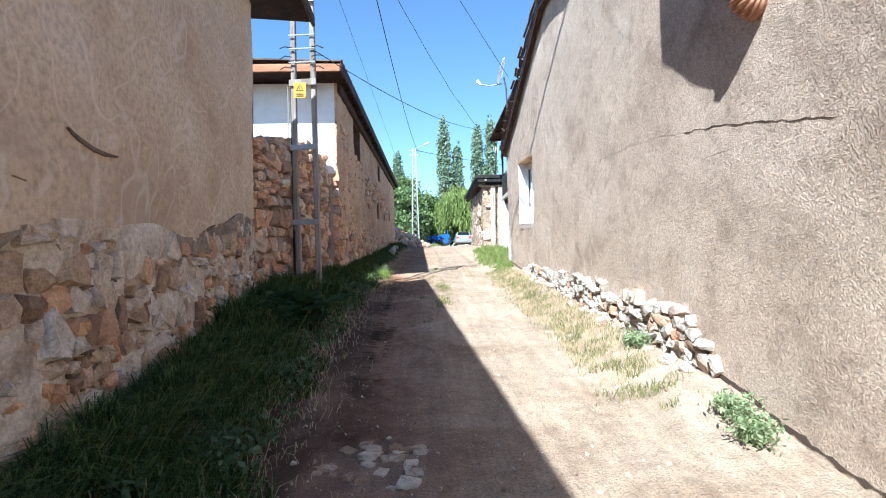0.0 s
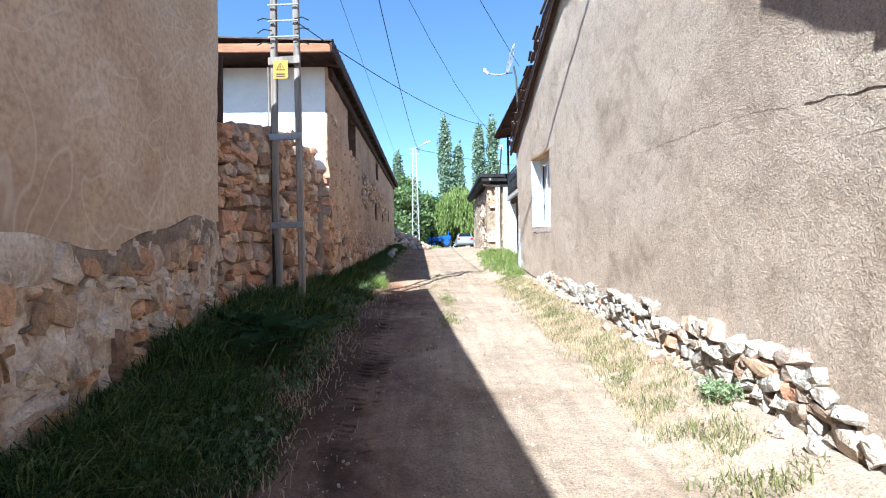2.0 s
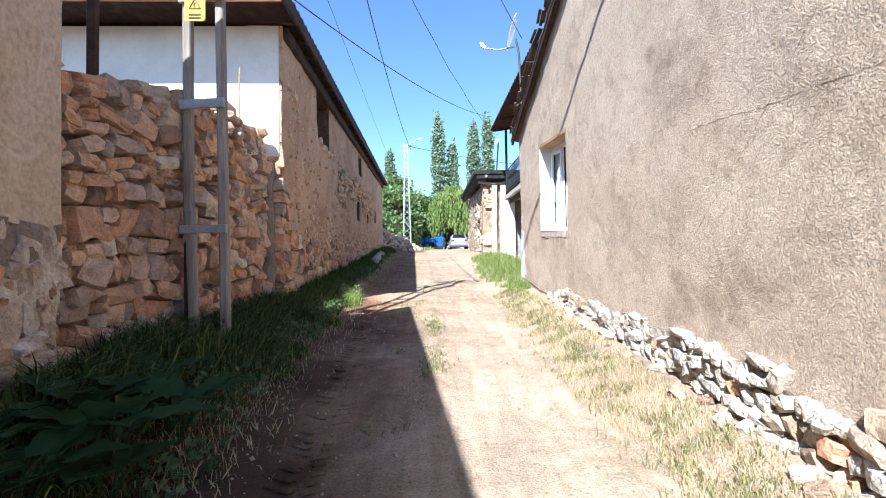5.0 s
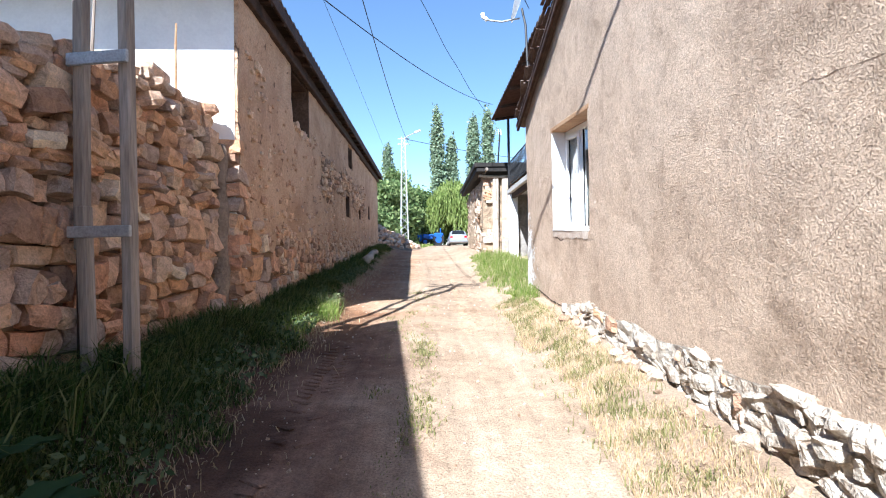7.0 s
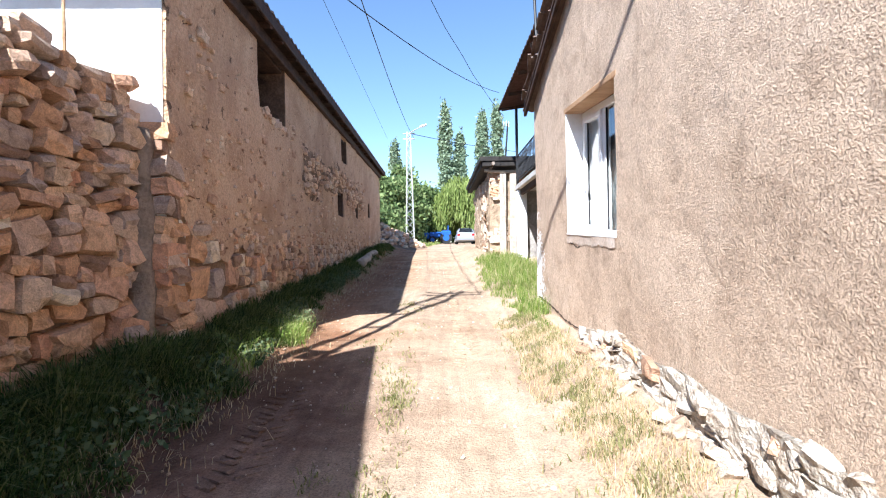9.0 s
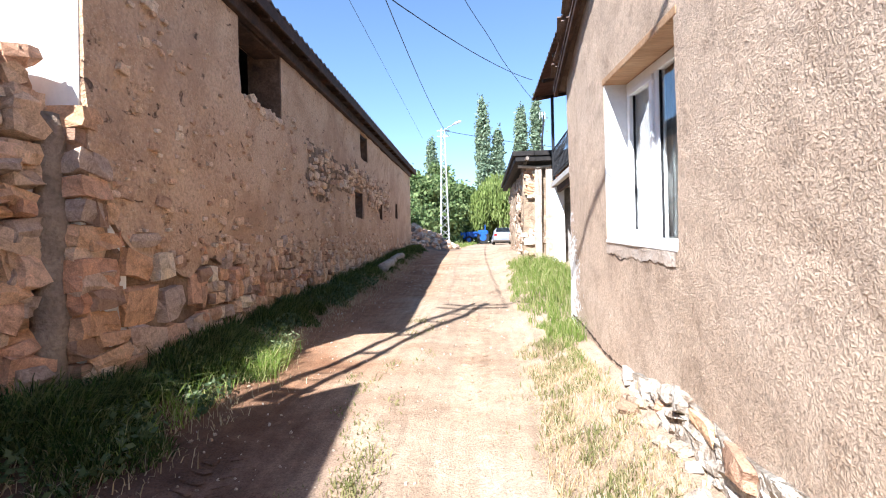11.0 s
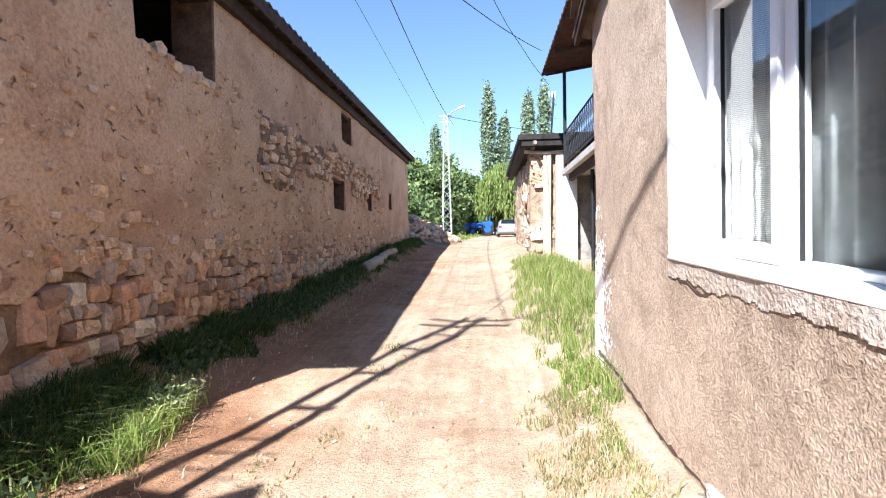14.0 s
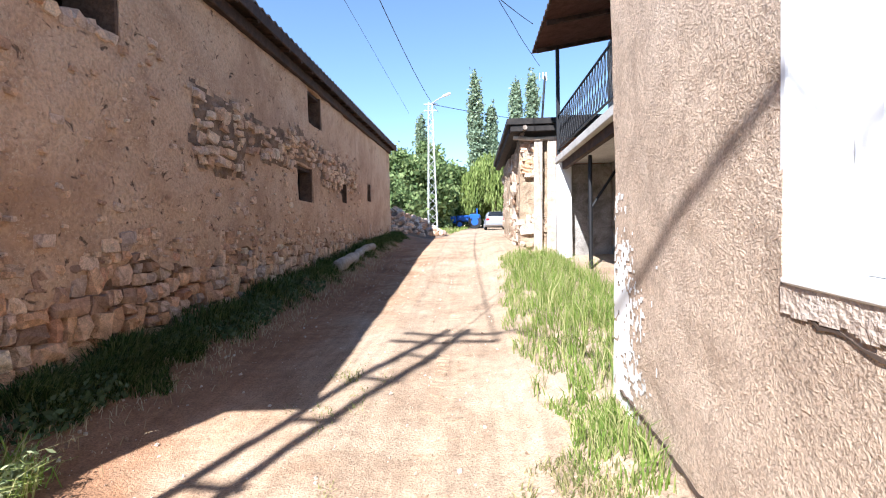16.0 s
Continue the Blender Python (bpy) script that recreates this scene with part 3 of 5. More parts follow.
for a, b in (((11.745, z0 + 0.052), (12.402, z0 + 0.11)), ((11.745, zt - 0.15), (12.402, zt - 0.092)), ((11.745, z0 + 0.11), (11.81, zt - 0.15)), ((12.335, z0 + 0.11), (12.402, zt - 0.15))):
    boxed("sash", (FX - 0.022, a[0], a[1]), (FX + 0.05, b[0], b[1]), M_PVC, window)
for a, b in (((11.81, z0 + 0.11), (11.816, zt - 0.15)), ((12.329, z0 + 0.11), (12.335, zt - 0.15)), ((10.84, z0 + 0.05), (10.846, zt - 0.09)), ((11.654, z0 + 0.05), (11.66, zt - 0.09))):
    boxed("gasket", (FX + 0.012, a[0], a[1]), (FX + 0.036, b[0], b[1]), M_BLACK, window, "black rubber gasket", 0)
M_GLASS, gt, gb = material("window glass", 0.02)
gb.inputs["Base Color"].default_value = (0.9, 0.95, 0.95, 1)
gb.inputs["Transmission Weight"].default_value = 1.0
gb.inputs["IOR"].default_value = 1.5
for a, b in ((10.84, 11.66), (11.8, 12.345)):
    pane = boxed("pane", (FX + 0.025, a, z0 + 0.04), (FX + 0.031, b, zt - 0.08), M_GLASS, window, "", 0)
    pane.visible_shadow = False


def lace():
    m, tree, b = material("white lace curtain", 0.9)
    v = coords(tree, (1, 1, 1))
    w = tree.nodes.new("ShaderNodeTexWave")
    w.bands_direction = "Z"
    w.inputs["Scale"].default_value, w.inputs["Distortion"].default_value = 30.0, 0.8
    tree.links.new(v, w.inputs["Vector"])
    tree.links.new(ramp(tree, w.outputs["Fac"], [(0.06, (0.42, 0.40, 0.37)), (0.35, (0.72, 0.70, 0.67))]), b.inputs["Base Color"])
    bump(tree, b, w.outputs["Fac"], 0.5, 0.006)
    return m


M_LACE = lace()
for a, b, cloth in ((11.78, 12.47, M_LACE), (10.8, 11.74, plain("thin grey net curtain", (0.3, 0.31, 0.31), 0.9))):
    verts, faces = [], []
    n = 40
    for i in range(n + 1):
        yy = a + (b - a) * i / n
        xx = FX + 0.1 + 0.025 * math.sin(i * 0.9) + 0.01 * math.sin(i * 2.3)
        verts += [(xx, yy, z0 - 0.1), (xx + 0.01, yy, z1 + 0.05)]
    for i in range(n):
        faces.append((2 * i, 2 * i + 2, 2 * i + 3, 2 * i + 1))
    c = part_py("curtain", verts, faces, cloth, None, "thin white net curtain", True)
    c.modifiers.new("cloth", "SOLIDIFY").thickness = 0.003
    under(c, window)
# room box in dark paint, standing for an unlit interior
bm = bmesh.new()
block(bm, (0.05, 4.5, 3.2), pose(RX + 2.4, 11.6, 2.9))
block(bm, (2.0, 0.05, 3.2), pose(RX + 1.43, 13.9, 2.9))
block(bm, (2.0, 0.05, 3.2), pose(RX + 1.43, 9.3, 2.9))
block(bm, (2.0, 4.6, 0.05), pose(RX + 1.43, 11.6, 4.5))
block(bm, (2.0, 4.6, 0.05), pose(RX + 1.43, 11.6, 1.3))
under(part("inner_wall", bm, plain("blue-grey room paint", (0.12, 0.14, 0.145), 0.9), None, "dim room walls"), roughcast)

for ob in window.children:
    sag_window(ob)

# cracks in the wall, and a cable shadow drawn the same way
M_CRACK = plain("dark crack", (0.09, 0.062, 0.047), 1.0)
M_HAIRLINE = plain("hairline crack and cable shadow", (0.27, 0.205, 0.16), 1.0)


def crack(points, width, parent, name="crack", seed=0, x=RX):
    r = random.Random(seed)
    verts, faces, pts = [], [], []
    for (ya, za), (yb, zb) in zip(points, points[1:]):
        n = max(2, int(math.hypot(yb - ya, zb - za) / 0.05))
        pts += [(ya + (yb - ya) * k / n, za + (zb - za) * k / n) for k in range(n)]
    for k, (yy, zz) in enumerate(pts):
        zz += r.uniform(-0.01, 0.01) + 0.012 * noise.noise(Vector((yy * 3, 0, seed)))
        p = Vector((x, yy, zz))
        d = noise.noise(p * 1.2) * 0.02 + noise.noise(p * 1.2 * 4.3) * 0.008
        w = width * r.uniform(0.05, 1.0) * (0.3 if k in (0, len(pts) - 1) else 1)
        xx = x - d - (0.004 if width > 0.002 else 0.0015)
        verts += [(xx, yy, zz - w), (xx, yy, zz + w), (xx + 0.03, yy, zz + w), (xx + 0.03, yy, zz - w)]
    for k in range(len(pts) - 1):
        q = 4 * k
        faces += [(q + a, q + (a + 1) % 4, q + 4 + (a + 1) % 4, q + 4 + a) for a in range(4)]
    return under(part_py(name, verts, faces, M_CRACK if width > 0.002 else M_HAIRLINE), parent)


crack([(7.4, 2.81), (7.0, 2.77), (6.3, 2.7), (5.16, 2.64), (4.69, 2.585), (4.26, 2.51)], 0.0016, roughcast, seed=3)
crack([(4.26, 2.51), (4.02, 2.47), (3.71, 2.42), (3.2, 2.3), (2.6, 2.16)], 0.0042, roughcast, seed=4)
crack([(4.0, 2.2), (3.86, 2.215), (3.75, 2.2), (3.5, 2.23)], 0.0018, roughcast, seed=12)
crack([(12.46, 2.24), (12.32, 2.17), (12.1, 2.12), (11.9, 2.13)], 0.013, roughcast, seed=5)
crack([(y, ground_z(RX - 0.05, y) + 0.03) for y in (4.0, 3.6, 3.1, 2.7, 2.2, 1.5)], 0.03, roughcast, seed=6)
crack([(14.3, 1.33), (13.4, 1.25), (12.6, 1.16), (11.9, 1.12), (11.3, 1.05)], 0.02, roughcast, seed=8)
# this dark line stands for the diagonal shadow of a cable
crack([(5.6, 3.7), (5.9, 3.2), (6.3, 2.8), (7.3, 1.9)], 0.0014, roughcast, seed=10)

# stove pipe with a ribbed elbow
pipe = thing("stove_pipe", (RX, 3.25, 3.3), "rusty brown ribbed stove pipe elbow on the rough-cast wall", "pipe")
path, radii = [], []
for k in range(25):
    a = radians(90 * k / 24)
    path.append((RX - 0.01 - 0.1 * math.sin(a), 3.24, 3.12 + 0.1 * (1 - math.cos(a))))
    radii.append(0.095 + (0.009 if k % 4 in (1, 2) else -0.004))
bm = bmesh.new()
tube(bm, [(RX + 0.2, 3.24, 3.12), *path], [0.09, *radii], 20)
under(part("elbow", bm, M_COPPER, None, "ribbed elbow", True), pipe)
bm = bmesh.new()
tube(bm, [(RX - 0.11, 3.24, 3.22), (RX - 0.16, 3.24, 3.45), (RX - 0.46, 3.24, 4.75), (RX - 0.46, 3.24, 6.6)], 0.092, 20)
under(part("riser", bm, M_COPPER, None, "", True), pipe)

# satellite dish on the roof edge
dish = thing("satellite_dish", (2.3, 14.6, 4.8), "white satellite dish on a bracket at the roof edge", "satellite dish")
bm = bmesh.new()
tube(bm, [(2.35, 14.3, 4.5), (2.35, 14.6, 6.6), (2.3, 14.7, 7.0)], 0.025, 8)
under(part("mast", bm, M_BLACK), dish)
bm = bmesh.new()
verts = []
for i in range(9):
    r = 0.4 * i / 8
    verts.append([bm.verts.new((r * math.cos(a), r * math.sin(a) * 1.1, 0.35 * r * r)) for a in (2 * math.pi * k / 28 for k in range(28))] if i else [bm.verts.new((0, 0, 0))])
for k in range(28):
    bm.faces.new((verts[0][0], verts[1][k], verts[1][(k + 1) % 28]))
    for i in range(1, 8):
        bm.faces.new((verts[i][k], verts[i + 1][k], verts[i + 1][(k + 1) % 28], verts[i][(k + 1) % 28]))
bmesh.ops.solidify(bm, geom=bm.faces[:], thickness=0.02)
bm.transform(look((2.28, 14.8, 7.2), (-7.2, 16.6, 10.4)) @ pose(0, 0, 0, 180, 0, 0))
under(part("reflector", bm, M_PVC, None, "white dish", True), dish)
bm = bmesh.new()
tube(bm, [(2.28, 14.8, 6.85), (1.9, 14.85, 6.8), (1.6, 14.9, 6.86)], 0.018, 8)
arm = under(part("arm", bm, M_STEEL), dish)
bm = bmesh.new()
tube(bm, [(1.6, 14.9, 6.86), (1.52, 14.9, 6.93), (1.5, 14.9, 7.0)], 0.045, 10)
part("receiver", bm, M_PVC, arm)

# ragged sheets along the rake
for k in range(17):
    yy = 14.5 - k * 0.36
    zz = gable_top(yy) + 0.1
    bm = bmesh.new()
    m = pose(RX - 0.05 + rng.uniform(-0.03, 0.05), yy, zz + rng.uniform(0.02, 0.06), -18 + rng.uniform(-5, 5), rng.uniform(-6, 6), rng.uniform(-8, 8))
    for i in range(6):
        t = (i - 2.5) / 5
        block(bm, (0.05, rng.uniform(0.3, 0.42), 0.018), m @ pose(t * 0.24, rng.uniform(-0.03, 0.03), 0.02 * math.cos(i * math.pi)))
    under(part("roof_tile", bm, M_TIN), roughcast)

# ---- paired timber pole ----
pole = thing("utility_pole", (-2.27, 8.82, 0.9), "twin-leg weathered timber electricity pole with steel rungs", "utility pole")
LEGS = (((-2.06, 8.75), (-2.2, 8.8)), ((-2.475, 8.8), (-2.5, 8.82)))
for (a, b) in LEGS:
    bm = bmesh.new()
    foot_z = 0.55 if a[0] > -2.2 else 2.0
    start = Vector((*a, 0.55)).lerp(Vector((*b, 10.25)), (foot_z - 0.55) / 9.7)
    beam(bm, start, (*b, 10.25), 0.088, 0.1, 0.012)
    under(part("leg", bm, M_WOOD_GREY, None, "squared grey timber leg"), pole)
bm = bmesh.new()
beam(bm, (-2.4, 8.78, 0.6), (-2.455, 8.78, 2.35), 0.085, 0.1, 0.012)
under(part("leg_stub", bm, M_WOOD_GREY, None, "grey timber stub spliced to the leg"), pole)
bm = bmesh.new()
beam(bm, (-2.53, 8.86, 1.0), (-2.545, 8.86, 4.7), 0.035, 0.07, 0.006)
under(part("splice_plank", bm, M_WOOD_DARK, None, "dark plank fixed along the leg"), pole)


def leg_at(k, z):
    a, b = LEGS[k]
    t = (z - 0.55) / 9.7
    return Vector((a[0] + (b[0] - a[0]) * t, a[1] + (b[1] - a[1]) * t, z))


for z, w in ((2.14, 0.09), (3.5, 0.1), (4.68, 0.12), (6.2, 0.09), (7.2, 0.09), (8.2, 0.09), (9.1, 0.08)):
    bm = bmesh.new()
    d = Vector((0.035, -0.01, 0))
    off = Vector((0, -0.085, 0))
    beam(bm, leg_at(1, z) - d * 2 + off, leg_at(0, z) + d * 2 + off, 0.03, w, 0.006)
    under(part("cross_bar", bm, M_WOOD_GREY if z == 4.68 else M_STEEL, None, "grey steel cross bar"), pole)
for z in (5.05, 5.3, 5.55):
    bm = bmesh.new()
    tube(bm, [leg_at(1, z) + Vector((-0.06, -0.09, 0)), leg_at(0, z) + Vector((0.06, -0.09, 0))], 0.014, 6)
    under(part("rung", bm, M_STEEL), pole)
for z in (9.6, 10.0):
    bm = bmesh.new()
    beam(bm, (-2.95, 8.8, z), (-1.6, 8.8, z), 0.07, 0.07, 0.008)
    under(part("cross_arm", bm, M_STEEL), pole)
for z in (4.95, 5.15, 5.32):
    for k in (0, 1):
        bm = bmesh.new()
        p = leg_at(k, z)
        tube(bm, [p + Vector((0, -0.09, 0)), p + Vector((0.12 if k == 0 else -0.12, -0.12, 0.01)), p + Vector((0.22 if k == 0 else -0.22, -0.1, -0.03 + rng.uniform(-0.05, 0.05)))], 0.009, 6)
        under(part("wire_end", bm, M_CABLE), pole)
plate = boxed("warning_plate", (-2.45, 8.655, 4.38), (-2.23, 8.662, 4.66), M_YELLOW, pole, "yellow high-voltage warning plate", 0)
bm = bmesh.new()
tri_ = [Vector((-2.34 + 0.07 * math.cos(radians(a)), 8.652, 4.55 + 0.07 * math.sin(radians(a)))) for a in (90, 210, 330)]
for p, q in zip(tri_, tri_[1:] + tri_[:1]):
    beam(bm, p, q, 0.004, 0.009)
beam(bm, (-2.335, 8.652, 4.58), (-2.35, 8.652, 4.55), 0.004, 0.009)
beam(bm, (-2.35, 8.652, 4.55), (-2.34, 8.652, 4.52), 0.004, 0.009)
(part("plate_sign", bm, M_BLACK, plate, "black triangle with a lightning bolt"))
for k in range(2):
    bm = bmesh.new()
    block(bm, (0.13, 0.004, 0.016), pose(-2.34, 8.652, 4.45 - 0.035 * k))
    part("plate_lettering", bm, M_BLACK, plate, "unreadable line of lettering")

post = thing("wooden_post", (-3.015, 8.06, 3.2), "dark red-brown wooden post standing in the yard wall", "post")
bm = bmesh.new()
beam(bm, (-3.015, 8.06, 2.9), (-3.005, 8.06, 4.52), 0.08, 0.08, 0.01)
under(part("shaft", bm, M_WOOD_DARK), post)

# thin wooden stake and pale stick on the yard wall
stake = thing("iron_stake", (-2.75, 9.4, 3.9), "thin upright wooden stake on the yard wall", "stake")
bm = bmesh.new()
tube(bm, [(-2.78, 9.35, 3.6), (-2.76, 9.37, 4.3), (-2.77, 9.36, 4.85)], [0.016, 0.012, 0.008], 6)
under(part("rod", bm, M_WOOD_GREY), stake)
stick = thing("wooden_stick", (-2.5, 10.3, 3.8), "thin pale wooden stick standing on the yard wall", "stick")
bm = bmesh.new()
tube(bm, [(-2.5, 10.3, 3.7), (-2.505, 10.3, 4.2), (-2.495, 10.3, 4.55)], [0.015, 0.013, 0.011], 6)
under(part("shaft", bm, M_WOOD_WARM), stick)


# ---- overhead cables ----
def cable(name, a, b, sag, radius, label, wobble=0.0):
    a, b = Vector(a), Vector(b)
    bm = bmesh.new()
    pts = []
    for k in range(33):
        t = k / 32
        p = a.lerp(b, t) - Vector((0, 0, 4 * sag * t * (1 - t)))
        if wobble and 0 < k < 32:
            p += Vector((wobble * math.sin(k * 1.3), 0, wobble * math.cos(k * 0.9)))
        pts.append(p)
    tube(bm, pts, radius, 6)
    return tagged(part(name, bm, M_CABLE), label, "cable", "overhead cables")


cable("overhead_cable", (-1.66, 8.8, 9.66), (-1.08, 46, 11.42), 0.93, 0.016, "thick black cable strung to the lattice pylon")
cable("overhead_cable", (-2.9, 8.8, 10.0), (-3.72, 50, 12.4), 0.0, 0.009, "thin grey wire strung along the lane")
cable("overhead_cable", (-2.1, 8.72, 5.28), (2.81, 22.86, 7.59), 0.385, 0.008, "black cable crossing the lane above the road")
cable("overhead_cable", (-2.44, 8.8, 10.2), (3.49, 26.6, 7.85), 0.9, 0.009, "slack twisted black cable from pole to shed mast", 0.012)
cable("overhead_cable", (-1.58, 8.8, 10.05), (2.26, 6.9, 6.06), -0.05, 0.028, "service cable from pole to the gable")
cable("overhead_cable", (-1.65, 8.8, 10.2), (2.45, 14.7, 7.0), 0.1, 0.008, "thin wire to the dish on the roof")
cable("overhead_cable", (-1.62, 46, 12.0), (14, 52, 11.0), 0.3, 0.02, "black cable from the pylon to the trees")

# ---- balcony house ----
# old plaster stains, with the porch shade darkening the colour as well
M_STAIN_SHADE = surface("stained old plaster darkened for shade", (0.10, 0.09, 0.08), (0.27, 0.25, 0.23), (0.45, 0.42, 0.39), 2.4, 30, 0.9, 0.6, 0.015)
bal = thing("balcony_house", (5.5, 20, 1.4), "house with black iron balcony over an open porch", "house")
boxed("house_wall", (5.0, 15.4, 0.6), (9.5, 24.3, 7.6), M_STAIN_SHADE, bal, "white plastered wall", 0.02)
boxed("porch_wall", (3.56, 24.0, 1.2), (5.0, 24.3, 4.3), M_STAIN_SHADE, bal, "stained whitewashed porch wall, darkened for shade", 0.02)
boxed("pier", (3.52, 23.6, 1.2), (3.86, 24.0, 4.3), M_WHITE, bal, "white corner pier", 0.02)
boxed("balcony_slab", (3.5, 16.6, 4.32), (5.0, 24.05, 4.5), M_CONCRETE, bal, "pale concrete slab", 0.015)
boxed("beam", (3.62, 16.6, 4.12), (3.74, 24.0, 4.32), M_WOOD_DARK, bal)
for yy in (17.0, 21.4):
    bm = bmesh.new()
    tube(bm, [(3.8, yy, 1.0), (3.8, yy, 4.12)], 0.045, 8)
    under(part("porch_post", bm, M_BLACK), bal)
    bm = bmesh.new()
    tube(bm, [(3.82, yy, 3.0), (4.55, yy, 4.1)], 0.03, 8)
    under(part("brace", bm, M_BLACK), bal)
for z in (4.62, 5.5):
    bm = bmesh.new()
    beam(bm, (3.52, 16.7, z), (3.52, 23.6, z), 0.045, 0.03, 0.005)
    under(part("rail", bm, M_BLACK), bal)
    bm = bmesh.new()
    beam(bm, (3.52, 23.6, z), (5.0, 23.6, z), 0.045, 0.03, 0.005)
    under(part("rail", bm, M_BLACK), bal)


def baluster_mesh():
    bm = bmesh.new()
    for s in (-1, 1):
        tube(bm, [(0, s * 0.07 * math.sin(math.pi * 2 * k / 12) * (1 if k < 6 else 0.8), 0.88 * k / 12) for k in range(13)], 0.01, 5)
    me = bpy.data.meshes.new("baluster")
    bm.to_mesh(me)
    bm.free()
    me.materials.append(M_BLACK)
    return me


BAL = baluster_mesh()
yy = 16.85
while yy < 23.55:
    ob = new("baluster", BAL)
    ob.location = (3.52, yy, 4.62)
    under(ob, bal)
    yy += 0.21
for yy in (16.7, 23.55):
    boxed("balcony_post", (3.48, yy, 4.5), (3.57, yy + 0.09, 7.25), M_BLACK, bal, "", 0.008)
bm = bmesh.new()
v = [bm.verts.new(p) for p in ((3.0, 15.9, 7.36), (3.0, 24.2, 7.36), (5.6, 24.2, 7.75), (5.6, 15.9, 7.75))]
bm.faces.new(v)
bmesh.ops.solidify(bm, geom=bm.faces[:], thickness=0.05)
under(part("balcony_ceiling", bm, surface("red-brown boards", (0.10, 0.045, 0.03), (0.16, 0.075, 0.05), (0.2, 0.1, 0.07), 5, 40, 0.8, 0.4, 0.005), None, "red-brown boarded underside"), bal)
roof_sheet("roof", (2.95, 15.8, 7.42), (2.95, 24.3, 7.42), (9.8, 24.3, 8.5), (9.8, 15.8, 8.5), M_TIN, bal, "dark roof sheets", 30)
for yy in (16.4, 18.3, 20.2, 22.1, 23.8):
    bm = bmesh.new()
    beam(bm, (3.02, yy, 7.27), (5.0, yy, 7.56), 0.07, 0.1, 0.008)
    under(part("rafter_end", bm, M_WOOD_DARK), bal)

# ---- stone and mud-brick shed ----
M_TAR = surface("tarred felt and beams", (0.012, 0.011, 0.011), (0.022, 0.019, 0.018), (0.04, 0.034, 0.03), 4, 40, 0.8, 0.4, 0.006)
shed = thing("shed", (4, 29, 1.9), "small shed of crumbling mud brick with flat dark roof", "shed")
M_CLAY = surface("pale crumbling clay", (0.24, 0.175, 0.12), (0.36, 0.27, 0.185), (0.45, 0.36, 0.265), 2.8, 24, 0.95, 1.0, 0.04)
under(wall_mesh("front_wall", lambda u: (2.7 + u, 25.5, 0.0, -1.0), steps(0, 2.3, 0.13), steps(1.3, 5.3, 0.13), lambda u: 5.3, 0.4, [], M_CLAY, None, "clay and rubble wall", 0.06, 2.2), shed)
under(wall_mesh("side_wall", lambda u: (2.7 + 0.05 * math.sin(u), 25.9 + u, -1.0, 0.0), steps(0, 7.5, 0.16), steps(1.3, 5.3, 0.16), lambda u: 5.3, 0.4, [], M_CLAY, None, "clay and rubble wall", 0.07, 2.0), shed)
boxed("back_wall", (2.8, 33.3, 1.3), (6.5, 33.6, 5.3), M_CLAY, shed)
boxed("roof", (2.3, 24.95, 5.62), (6.6, 33.7, 5.8), M_TAR, shed, "dark flat roof", 0.01)
boxed("roof_beam", (2.4, 25.0, 5.42), (6.5, 25.25, 5.62), M_TAR, shed, "", 0.02)
boxed("roof_beam", (2.38, 25.25, 5.42), (2.62, 33.5, 5.62), M_TAR, shed, "", 0.02)
bm = bmesh.new()
tube(bm, [(2.5, 25.3, 5.3), (3.2, 25.25, 5.24), (4.0, 25.3, 5.28)], 0.06, 8)
under(part("pole_plate", bm, M_LOG, None, "pale round pole under the roof"), shed)
bm = bmesh.new()
tube(bm, [(2.8, 24.8, 5.5), (2.8, 26.0, 5.45)], 0.07, 8)
under(part("beam_end", bm, M_WOOD_GREY), shed)
for xx, w in ((3.2, 0.25), (3.6, 0.27)):
    bm = bmesh.new()
    beam(bm, (xx, 25.33, 1.7), (xx + 0.04, 25.3, 5.22), w, 0.09, 0.02)
    under(part("plank", bm, M_LOG, None, "pale upright plank"), shed)
roof_sheet("corrugated_sheet", (3.74, 25.15, 4.3), (3.74, 25.15, 5.25), (5.4, 25.15, 5.25), (5.4, 25.15, 4.3), M_COPPER, shed, "rusty corrugated sheet", 9, 0.01, 0.03)
mast = thing("aerial_mast", (3.6, 26.6, 5.8), "thin leaning mast with aerial on the shed roof", "mast")
bm = bmesh.new()
tube(bm, [(3.52, 26.6, 5.7), (3.66, 26.6, 7.5)], 0.035, 8)
under(part("mast_tube", bm, M_BLACK), mast)
for k in range(3):
    bm = bmesh.new()
    tube(bm, [(3.5 + 0.1 * k, 26.55, 7.35 + 0.05 * (k % 2)), (3.5 + 0.1 * k, 26.6, 7.62)], 0.016, 6)
    under(part("insulator", bm, M_PVC), mast)

# ---- lattice pylon ----
pylon = thing("lattice_pylon", (-1.62, 46, 3.1), "white-painted steel lattice pylon with street lamp", "pylon")
PB, PT, PW, PN = 2.6, 12.1, 0.34, 0.13


def corner(k, z):
    w = PW + (PN - PW) * (z - PB) / (PT - PB)
    return Vector((-1.62 + w * (1, 1, -1, -1)[k], 46 + w * (1, -1, -1, 1)[k], z))


